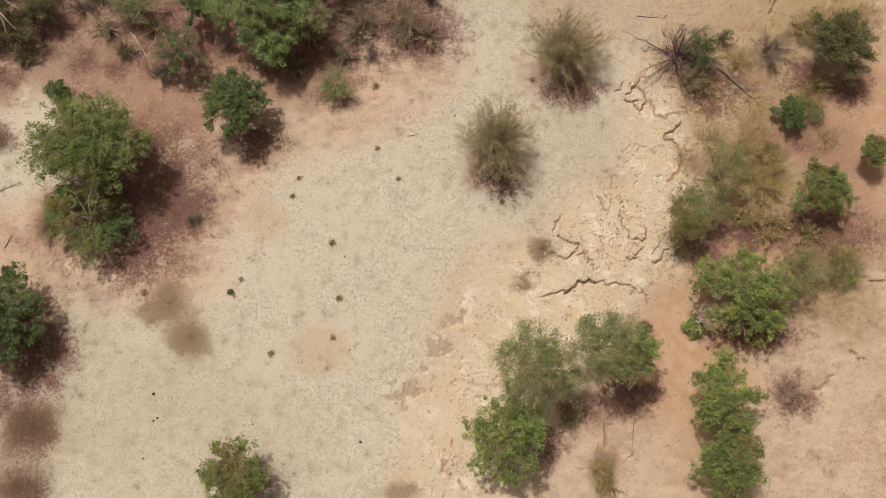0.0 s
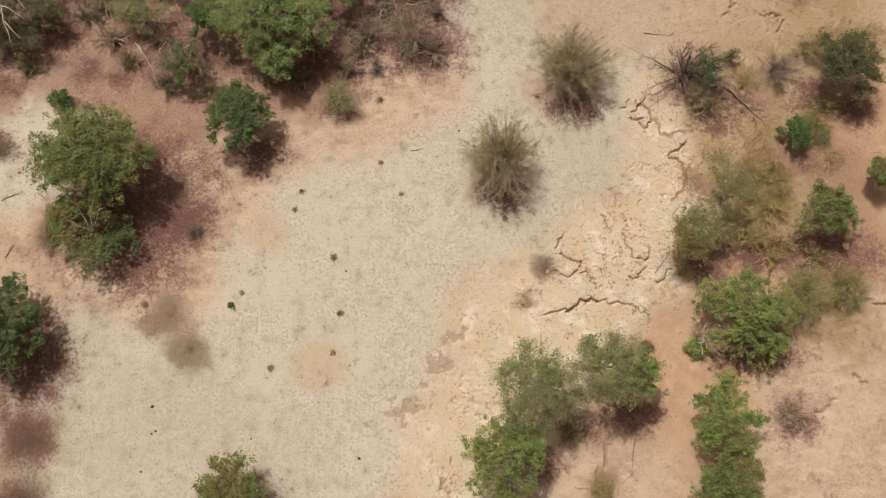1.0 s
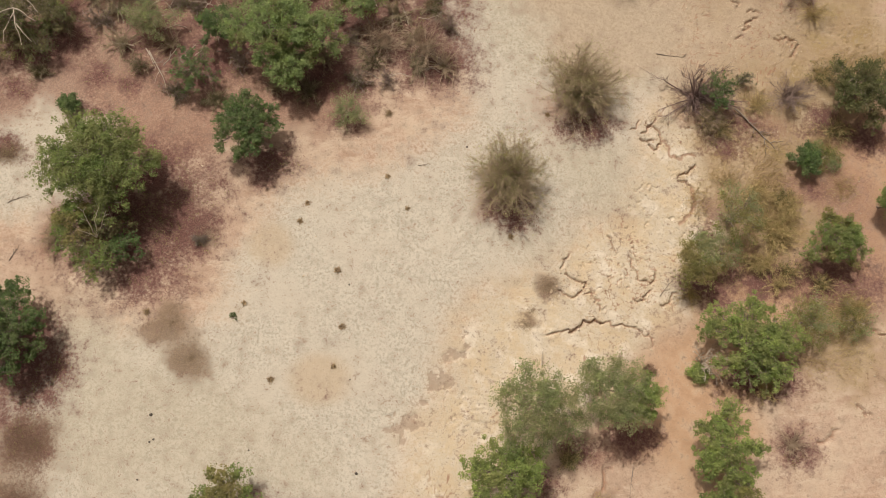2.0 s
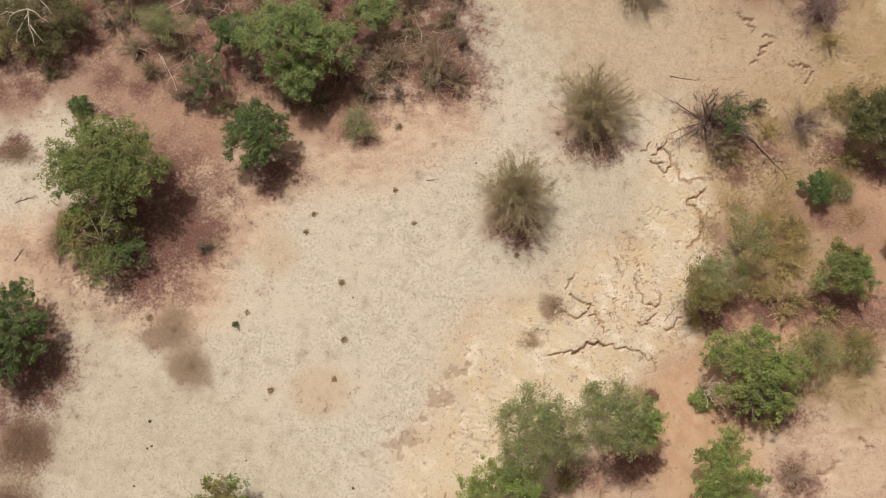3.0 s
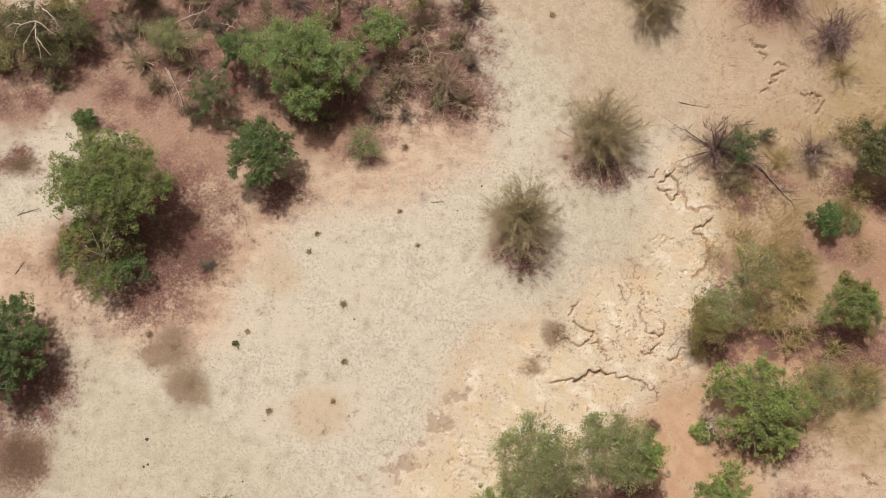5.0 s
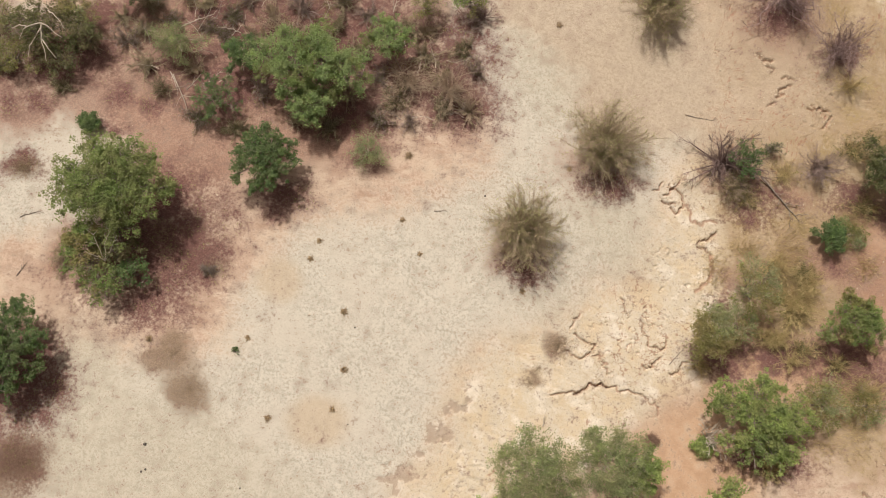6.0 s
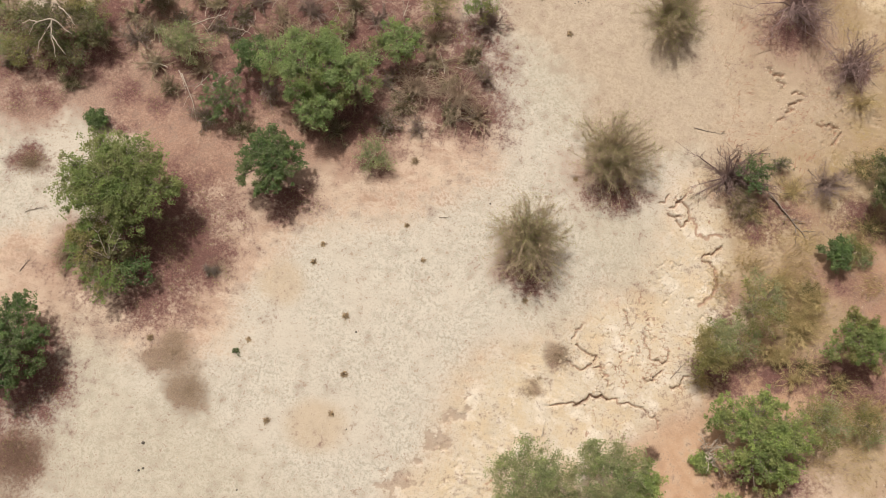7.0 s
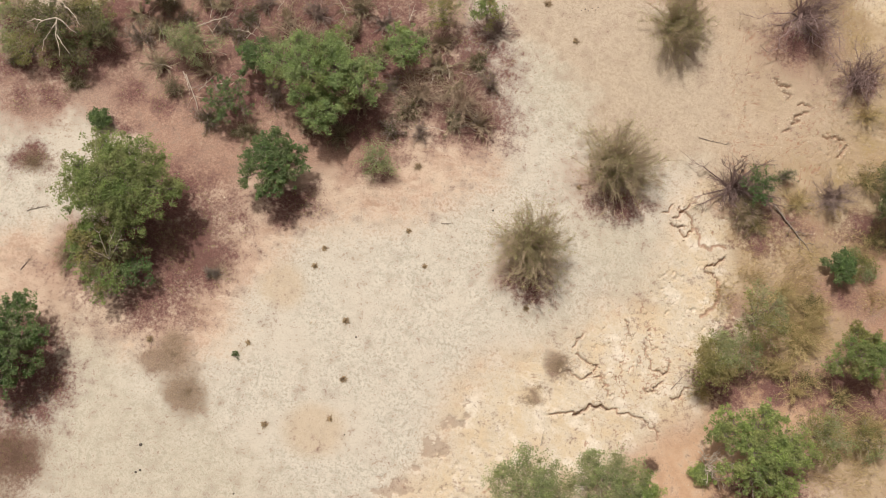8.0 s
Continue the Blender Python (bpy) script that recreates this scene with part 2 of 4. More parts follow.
def part(name, me, parent, label="", kind=""):
    ob = new(name, me)
    ob.parent = parent
    return tagged(ob, label, kind=kind)


def sticks(p0, p1, r0, r1, sides=3):
    """Tapered prisms from p0 to p1, all at once."""
    p0, p1 = np.asarray(p0, float), np.asarray(p1, float)
    r0, r1 = np.broadcast_to(r0, len(p0)), np.broadcast_to(r1, len(p0))
    d = p1 - p0
    d /= np.linalg.norm(d, axis=1, keepdims=True) + 1e-9
    side = np.cross(d, np.where(np.abs(d[:, 2:]) > 0.9, (1.0, 0, 0), (0, 0, 1.0)))
    side /= np.linalg.norm(side, axis=1, keepdims=True) + 1e-9
    up = np.cross(d, side)
    a = np.arange(sides) * 2 * np.pi / sides
    ring = side[:, None] * np.cos(a)[None, :, None] + up[:, None] * np.sin(a)[None, :, None]
    v = np.concatenate((p0[:, None] + ring * r0[:, None, None], p1[:, None] + ring * r1[:, None, None]), 1)
    k = np.arange(sides)
    f = np.stack((k, (k + 1) % sides, (k + 1) % sides + sides, k + sides), 1)
    faces = f[None] + (np.arange(len(p0)) * 2 * sides)[:, None, None]
    return v.reshape(-1, 3), faces.reshape(-1, 4)


def tube(points, radii, sides=7):
    """One round tapered limb along a bent line."""
    points = np.asarray(points, float)
    d = np.gradient(points, axis=0)
    d /= np.linalg.norm(d, axis=1, keepdims=True) + 1e-9
    side = np.cross(d, (0.31, 0.95, 0.05))
    side /= np.linalg.norm(side, axis=1, keepdims=True) + 1e-9
    up = np.cross(d, side)
    a = np.arange(sides) * 2 * np.pi / sides
    ring = side[:, None] * np.cos(a)[None, :, None] + up[:, None] * np.sin(a)[None, :, None]
    wob = 1 + 0.15 * rng.standard_normal((len(points), sides, 1))
    v = points[:, None] + ring * np.asarray(radii)[:, None, None] * wob
    i, k = np.meshgrid(np.arange(len(points) - 1), np.arange(sides), indexing="ij")
    k2 = (k + 1) % sides
    f = np.stack((i * sides + k, i * sides + k2, (i + 1) * sides + k2, (i + 1) * sides + k), -1)
    return v.reshape(-1, 3), f.reshape(-1, 4)


def joined(pieces):
    vs, fs, n = [], [], 0
    for v, f in pieces:
        vs.append(v), fs.append(f + n)
        n += len(v)
    return np.concatenate(vs), np.concatenate(fs)


def bent(a, b, steps, sag, wobble):
    """A bent line from a to b, rising first and then spreading (sag > 0) with small kinks."""
    a, b = np.asarray(a, float), np.asarray(b, float)
    s = np.linspace(0, 1, steps)[:, None]
    line = a + (b - a) * s
    line[:, 2] += (np.sin(np.pi * s) * sag * np.linalg.norm(b - a))[:, 0]
    kink = rng.standard_normal((steps, 3)) * wobble * np.linalg.norm(b - a)
    kink[0] = kink[-1] = 0
    return line + kink


def leaf_quads(centres, size, flat=0.5):
    """Pointed leaf sprays, one a centre; flat: how much they turn up to the light."""
    n = len(centres)
    nor = rng.standard_normal((n, 3))
    nor /= np.linalg.norm(nor, axis=1, keepdims=True)
    nor[:, 2] = np.abs(nor[:, 2]) + flat
    nor /= np.linalg.norm(nor, axis=1, keepdims=True)
    u = np.cross(nor, rng.standard_normal((n, 3)))
    u /= np.linalg.norm(u, axis=1, keepdims=True) + 1e-9
    w = np.cross(nor, u)
    s = size * rng.uniform(0.55, 1.35, (n, 1))
    u, w = u * s, w * s * rng.uniform(0.4, 0.7, (n, 1))
    v = np.stack((centres - u, centres - w + nor * s * 0.1, centres + u, centres + w + nor * s * 0.1), 1)
    return v.reshape(-1, 3), np.arange(4 * n).reshape(n, 4)


# ---- ground ----
def lattice(ix, iy, seed):
    h = (ix.astype(np.int64) * 374761393 + iy.astype(np.int64) * 668265263 + seed * 1442695041) & 0x7FFFFFFF
    h = ((h ^ (h >> 13)) * 1274126177) & 0x7FFFFFFF
    return ((h ^ (h >> 16)) & 0xFFFF) / 65535.0


def value_noise(x, y, seed=0):
    ix, iy = np.floor(x), np.floor(y)
    fx, fy = x - ix, y - iy
    fx, fy = fx * fx * (3 - 2 * fx), fy * fy * (3 - 2 * fy)
    a, b = lattice(ix, iy, seed), lattice(ix + 1, iy, seed)
    c, d = lattice(ix, iy + 1, seed), lattice(ix + 1, iy + 1, seed)
    return a + (b - a) * fx + (c - a) * fy + (a - b - c + d) * fx * fy


def fbm(x, y, octaves=4, seed=0):
    total, amp, norm = 0.0, 1.0, 0.0
    for o in range(octaves):
        c, d = math.cos(0.6 + o * 1.1 + seed), math.sin(0.6 + o * 1.1 + seed)
        total = total + amp * value_noise((x * c - y * d) * 2 ** o, (x * d + y * c) * 2 ** o, seed + o * 17)
        norm += amp
        amp *= 0.5
    return total / norm - 0.5


PALE = [(-27.8, 28.9), (-36.5, 25.8), (-34.2, 24.4), (-34.6, 20.4), (-34.2, 16.8), (-32.0, 25.4), (-33.5, 22.5), (-10.9, 9.9), (-3.9, 9.9), (-11.7, 4.7), (-6.1, 1.1), (-17.4, 1.1), (-25.2, 2.8), (-26.2, -0.3), (-21.6, -3.4), (-15.0, -2.5), (-8.2, -4.3), (-22.6, -7.7), (-8.1, -8.2), (-2.3, -5.6), (-4.0, 14.7), (1.3, 11.4), (6.0, 11.9), (13.0, 20.4), (9.4, 14.9), (-0.6, 2.9), (16.0, 22.0), (7.5, 35.8), (10.3, 33.2), (5.0, 38.5), (19.1, 34.4), (-9.5, 15.0), (-5.6, 16.4), (-2.2, 16.8), (0.2, 18.4), (4.4, 24.2), (7.6, 24.6), (3.4, 17.6)]
PINK = [(-30.9, 27.5), (-26.0, 26.0), (-19.4, 19.5), (-16.4, 16.6), (-5.6, 21.5), (0.7, 23.8), (-1.7, 25.9), (-20.1, 8.4), (-27.7, 7.0), (-31.6, 10.2), (33.7, 0.6), (19.5, -7.0), (16.0, -6.5), (37.3, -2.6), (33.1, -6.2), (37.1, -8.9), (31.5, 3.0), (37.8, 3.0), (-8.8, 19.0), (38.5, 9.2), (-28.0, 36.0), (-10.0, 38.0)]
CREAM = [(26.5, 24.0), (29.0, 27.0), (31.0, 25.0), (15.2, 12.5), (20.0, 12.5), (18.2, 16.0), (12.7, 10.0), (19.9, 9.1), (14.9, 5.7), (10.2, 6.7), (19.4, 20.5), (5.4, 1.1), (2.7, -2.6), (1.3, -7.4), (30.2, 30.7), (22.9, 20.6), (4.0, -8.7), (6.9, 7.6), (29.7, 33.8), (33.7, 45.2), (24.1, 34.8), (27.3, 36.2), (26.4, 30.8), (32.6, 33.6), (28.2, 31.6)]
OCHRE = [(21.8, 3.6), (21.5, -0.8), (21.9, -5.7), (31.4, 20.2), (37.2, 22.3), (39.9, 16.2), (24.1, 2.5), (32.2, 11.1), (39.2, 12.2), (30.1, 23.3), (37.9, 18.7), (21.6, 5.8), (28.5, 9.5)]
CRUST = [(16.9, 32.4), (13.5, 35.4), (19.4, 32.3), (14.6, 38.3), (5.0, 35.3), (8.1, 31.7), (19.8, 37.7), (13.5, 21.7), (15.7, 19.2), (-28.8, 3.6), (-25.4, -0.7), (-22.5, -3.3), (-19.5, -1.0), (-13.9, -1.8), (-26.9, 4.8), (-24.0, -6.0), (-16.0, -6.5), (-9.0, -6.0), (10.0, 13.0)]
TAN = [(25.5, 33.0), (24.0, 31.0), (29.0, 38.5), (27.0, 40.0), (24.0, 43.0), (31.5, 36.0), (8.0, 40.0), (11.0, 42.0), (12.0, 39.0), (16.0, 35.5), (22.0, 40.0), (20.0, 43.0), (23.0, 34.0), (24.0, 38.0), (10.0, 36.5), (14.0, 33.0), (19.5, 33.5), (21.0, 37.0), (17.5, 38.5), (5.5, 41.0), (14.5, 30.6), (3.4, 39.5)]
STRAW = [(33.5, 31.0), (36.5, 31.5), (30.5, 29.5), (34.0, 34.0), (38.5, 34.0), (31.0, 22.5), (33.5, 25.0), (27.5, 30.5), (27.5, 21.0), (35.9, 9.2), (36.2, 6.2), (23.0, 46.0), (28.0, 46.0), (34.0, 42.5), (25.0, 36.5), (25.0, 41.0), (28.0, 40.0), (31.5, 37.0), (35.0, 36.0), (36.5, 42.0), (38.0, 38.0), (31.0, 45.0), (34.9, 31.9), (35.4, 29.6), (28.6, 25.8), (36.6, 33.8), (35.5, 7.0), (29.8, 15.0), (26.0, 23.5), (29.5, 18.8), (22.8, 29.5), (31.2, 20.8), (31.0, 17.0), (33.4, 18.6), (29.2, 21.2)]
# leaf litter spots; many also darken and redden the ground where crowns cast shadow
LITTER_SHADE = [(-23.2, 13.2, 4.3, 4.6), (-13.2, 19.7, 1.9, 1.6), (-9.2, 27.8, 4.0, 2.3), (-33.6, 28.4, 3.2, 1.7), (-31.6, 30.2, 2.0, 2.4), (-31.4, 33.4, 1.8, 2.0), (-38.6, 27.6, 2.0, 1.6), (-37.5, 24.4, 1.2, 1.0), (-34.9, 25.0, 1.1, 0.8), (-20.2, 28.4, 3.9, 3.0), (0.2, 30.2, 3.3, 2.8), (-30.3, -4.1, 1.6, 1.5), (-30.9, -8.9, 1.8, 1.0)]
LITTER_SHADE += [(13.4, -2.6, 1.4, 0.9), (17.9, -1.4, 1.8, 1.3), (10.6, -6.0, 1.3, 1.5), (24.4, 11.0, 2.6, 1.4), (28.5, 3.2, 2.8, 1.4), (38.8, 25.4, 2.4, 1.3), (13.8, 24.4, 2.0, 1.2), (7.7, 16.2, 1.8, 1.2), (31.2, -1.7, 1.8, 1.8), (26.0, 25.9, 1.5, 1.0), (35.3, 12.1, 3.7, 1.9), (-12.0, -8.4, 1.6, 1.5)]
LITTER_SHADE += [(-20.4, 14.8, 3.0, 4.2), (-22.6, 9.4, 2.4, 1.6), (-28.4, 23.5, 1.3, 0.7), (-14.6, 33.4, 8.0, 4.4), (-23.4, 31.0, 1.5, 1.7), (-22.0, 35.0, 2.6, 1.8), (-30.8, 2.0, 3.0, 3.8), (30.6, 12.2, 1.6, 1.2), (-28.3, 26.3, 1.4, 1.3), (-25.8, 25.8, 1.3, 1.2), (28.5, 12.0, 2.5, 1.6)]
LITTER_SHADE += [(-19.4, 13.6, 2.2, 2.6), (-20.2, 17.0, 1.6, 2.2), (-39.6, 31.5, 2.0, 1.6), (-20.6, 14.6, 3.4, 3.8), (-22.4, 18.4, 1.6, 2.8), (-23.3, 9.3, 2.2, 1.4), (-10.5, 35.5, 1.8, 1.8), (-8.6, 27.6, 1.8, 1.4), (-21.0, 35.4, 3.0, 2.0), (-8.1, 38.7, 3.0, 1.6), (-15.2, 37.3, 3.0, 1.6), (-25.4, 29.8, 1.8, 1.4), (-31.4, 30.4, 2.0, 1.4), (-34.6, 27.4, 2.2, 0.9)]
LITTER_SHADE += [(-7.2, 24.0, 1.3, 1.2), (-1.1, 33.6, 3.3, 5.1), (27.6, 42.6, 2.0, 1.8), (33.4, 39.2, 1.5, 1.4), (-35.2, 19.3, 1.6, 1.3), (-30.2, 34.4, 1.8, 1.2), (-10.2, 34.0, 8.4, 5.1), (-17.6, 14.6, 1.6, 1.3), (25.6, 23.8, 1.5, 1.1), (27.8, 25.2, 1.6, 1.0), (34.8, 26.6, 1.5, 1.2), (33.6, 20.4, 1.1, 0.9), (24.4, 15.2, 1.0, 1.4), (23.3, 27.2, 1.2, 1.2)]
# thin litter and red dust round the thickets
DUFF = [(14.5, -3.0, 3.5, 2.0), (18.5, -1.5, 2.5, 1.8), (-28.0, 26.0, 4.0, 2.4), (-22.0, 24.0, 4.0, 3.0), (-33.0, 29.0, 4.0, 3.0), (-31.0, 28.6, 6.0, 4.0), (-25.5, 27.5, 4.5, 3.0), (-26.0, 33.5, 7.0, 3.5), (-14.0, 32.5, 13.0, 7.0), (-17.0, 25.0, 6.0, 3.0), (-23.0, 13.5, 6.5, 6.0), (-10.0, 25.0, 5.0, 3.0), (23.8, 25.8, 2.6, 1.4), (29.8, 26.0, 2.4, 1.6), (24.6, 17.6, 1.4, 2.0), (-38.0, 28.0, 4.0, 4.0), (33.0, 20.5, 3.0, 2.0), (30.5, 12.0, 4.0, 1.6), (28.0, 41.5, 5.0, 4.0), (-33.0, 3.0, 4.5, 6.0), (-36.5, 24.0, 3.5, 3.0), (36.4, 25.5, 3.0, 1.8), (30.0, 5.0, 4.0, 3.0), (37.0, 19.5, 4.5, 4.5), (38.5, 12.0, 3.5, 4.0), (12.5, 26.0, 4.5, 3.5), (6.6, 17.6, 3.6, 3.0), (-23.5, 21.5, 2.0, 2.5), (-30.5, 12.5, 1.6, 2.5), (-20.0, 21.5, 2.5, 2.5)]
SWARD = [(-19.9, 6.0, 1.5, 1.5), (-21.4, 4.9, 1.2, 0.9), (-18.2, 2.9, 1.7, 1.8), (-30.2, -4.3, 2.9, 2.7), (-30.9, -8.9, 2.6, 1.6), (11.0, 10.4, 1.0, 0.9), (-35.0, 19.2, 1.5, 1.0), (-0.9, -9.2, 1.6, 0.8), (8.9, 7.3, 0.7, 0.6), (15.3, -7.6, 1.2, 1.6)]
DUST = [(-12.5, 12.8, 1.9, 1.9), (-7.7, 1.9, 2.4, 2.0), (17.0, 16.5, 1.6, 1.0)]
# erosion cracks in the clay: bends of each, then its width and depth
CRACKS = [
    ([(22.9, 19.6), (23.2, 18.4), (22.8, 17.4), (21.8, 16.4)], 0.13, 0.06),
    ([(20.2, 23.7), (20.9, 22.5), (22.0, 22.1), (23.2, 22.5)], 0.09, 0.07),
    ([(12.6, 6.7), (13.3, 7.2), (14.2, 7.6), (14.7, 7.9), (15.2, 7.6)], 0.085, 0.42),
    ([(10.5, 6.3), (11.5, 6.6), (12.8, 6.8)], 0.05, 0.26),
    ([(15.2, 7.6), (16.1, 7.4), (16.6, 7.5), (17.5, 7.4), (18.1, 7.4)], 0.05, 0.26),
    ([(12.1, 11.6), (12.7, 11.2), (13.4, 11.0), (13.9, 10.9), (13.7, 10.5), (13.4, 10.0), (13.1, 9.8)], 0.05, 0.26),
    ([(18.8, 11.4), (19.4, 11.1), (19.7, 11.6), (19.7, 12.1)], 0.05, 0.26),
    ([(19.4, 10.6), (19.0, 10.2), (18.8, 9.7), (18.5, 9.7), (18.0, 9.7)], 0.05, 0.26),
    ([(20.2, 9.4), (20.8, 9.4), (21.1, 9.8), (21.7, 10.5)], 0.05, 0.26),
    ([(18.1, 7.4), (18.9, 6.7), (19.6, 5.9)], 0.045, 0.2),
    ([(12.4, 13.3), (11.9, 12.8), (11.7, 12.0)], 0.045, 0.2),
    ([(13.1, 9.8), (12.3, 9.8), (11.5, 10.1)], 0.045, 0.2),
    ([(13.8, 10.0), (14.4, 9.9), (14.8, 9.6), (15.1, 9.1), (15.1, 8.6)], 0.045, 0.2),
    ([(15.7, 15.0), (16.0, 14.4), (16.4, 13.8)], 0.045, 0.2),
    ([(17.5, 13.4), (17.7, 12.7), (18.2, 12.1), (18.8, 11.4)], 0.045, 0.2),
    ([(21.7, 20.5), (22.7, 21.1), (23.2, 21.7)], 0.065, 0.3),
    ([(18.4, 23.8), (19.0, 23.5), (19.5, 23.7)], 0.065, 0.3),
    ([(19.2, 23.3), (19.7, 22.8), (20.2, 23.7), (20.1, 24.2), (19.2, 24.9)], 0.065, 0.3),
    ([(25.8, 38.3), (26.4, 37.7), (27.2, 37.9)], 0.065, 0.3),
    ([(29.0, 35.8), (27.9, 35.2), (28.3, 34.8), (27.7, 34.4)], 0.065, 0.3),
    ([(30.5, 33.9), (31.6, 34.1), (32.3, 33.8)], 0.065, 0.3),
    ([(21.7, 20.2), (22.5, 20.2), (22.9, 19.6)], 0.055, 0.22),
    ([(19.0, 24.8), (19.8, 25.7)], 0.055, 0.22),
    ([(26.7, 37.3), (27.4, 37.1), (27.1, 36.6)], 0.055, 0.22),
    ([(28.1, 36.3), (29.2, 36.3)], 0.055, 0.22),
    ([(27.6, 34.0), (27.0, 33.6)], 0.055, 0.22),
    ([(32.7, 33.5), (32.3, 32.8), (31.9, 32.2)], 0.055, 0.22),
    ([(17.6, 24.6), (18.3, 25.4)], 0.055, 0.22),
    ([(18.5, 24.3), (18.9, 25.3)], 0.055, 0.22),
    ([(16.2, -3.9), (15.5, -4.6), (15.8, -5.5), (14.8, -6.2)], 0.08, 0.28),
    ([(2.4, -6.8), (2.7, -7.6), (3.1, -8.3)], 0.08, 0.28),
    ([(3.7, -8.4), (4.2, -9.1)], 0.08, 0.28),
    ([(6.1, -8.2), (6.8, -8.8)], 0.08, 0.28),
    ([(36.7, 2.0), (37.3, 1.1), (37.8, 1.2)], 0.08, 0.28),
    ([(33.2, -1.2), (34.2, -0.8), (35.0, -0.1)], 0.08, 0.28),
    ([(38.2, 8.3), (39.2, 7.9), (40.3, 7.8)], 0.08, 0.28),
]

# where the pale crust has broken away in shallow hollows
HOLLOWS = [(3.4, 4.2, 0.9, 0.55), (4.0, 5.2, 0.3, 0.6), (1.8, 2.0, 0.7, 0.9), (2.7, 2.4, 0.4, 0.5), (0.7, 0.7, 0.35, 0.3), (-0.4, -1.4, 1.0, 0.7), (-0.8, -2.8, 0.45, 0.3), (5.5, -0.5, 0.35, 0.8)]


def axis(low, high, step, fine):
    """Grid lines: close together in the middle, closer in the fine stretches, wider and wider out to the horizon."""
    line = [low]
    while line[-1] < high:
        line.append(line[-1] + min([c for a, b, c in fine if a < line[-1] < b] + [step]))
    out = [step * 1.35 ** k for k in range(1, 31)]
    reach = np.cumsum(out)
    return np.concatenate((low - reach[::-1], line, line[-1] + reach))


def near(x, y, seeds, spread):
    total = np.zeros_like(x)
    for a, b in seeds:
        total += np.exp(-((x - a) ** 2 + (y - b) ** 2) / (2 * spread ** 2))
    return total


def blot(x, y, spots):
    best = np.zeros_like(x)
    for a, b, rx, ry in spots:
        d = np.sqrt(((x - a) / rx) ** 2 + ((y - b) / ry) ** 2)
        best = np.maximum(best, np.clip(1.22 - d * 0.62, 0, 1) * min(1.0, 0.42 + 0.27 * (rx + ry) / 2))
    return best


def crooked(bends, kinks=5):
    p = np.array(bends, float)
    for k in range(kinks):
        midp = (p[1:] + p[:-1]) / 2
        length = np.linalg.norm(p[1:] - p[:-1], axis=1, keepdims=True)
        midp += rng.standard_normal(midp.shape) * length * 0.17
        q = np.empty((len(p) + len(midp), 2))
        q[::2], q[1::2] = p, midp
        p = q
    return p


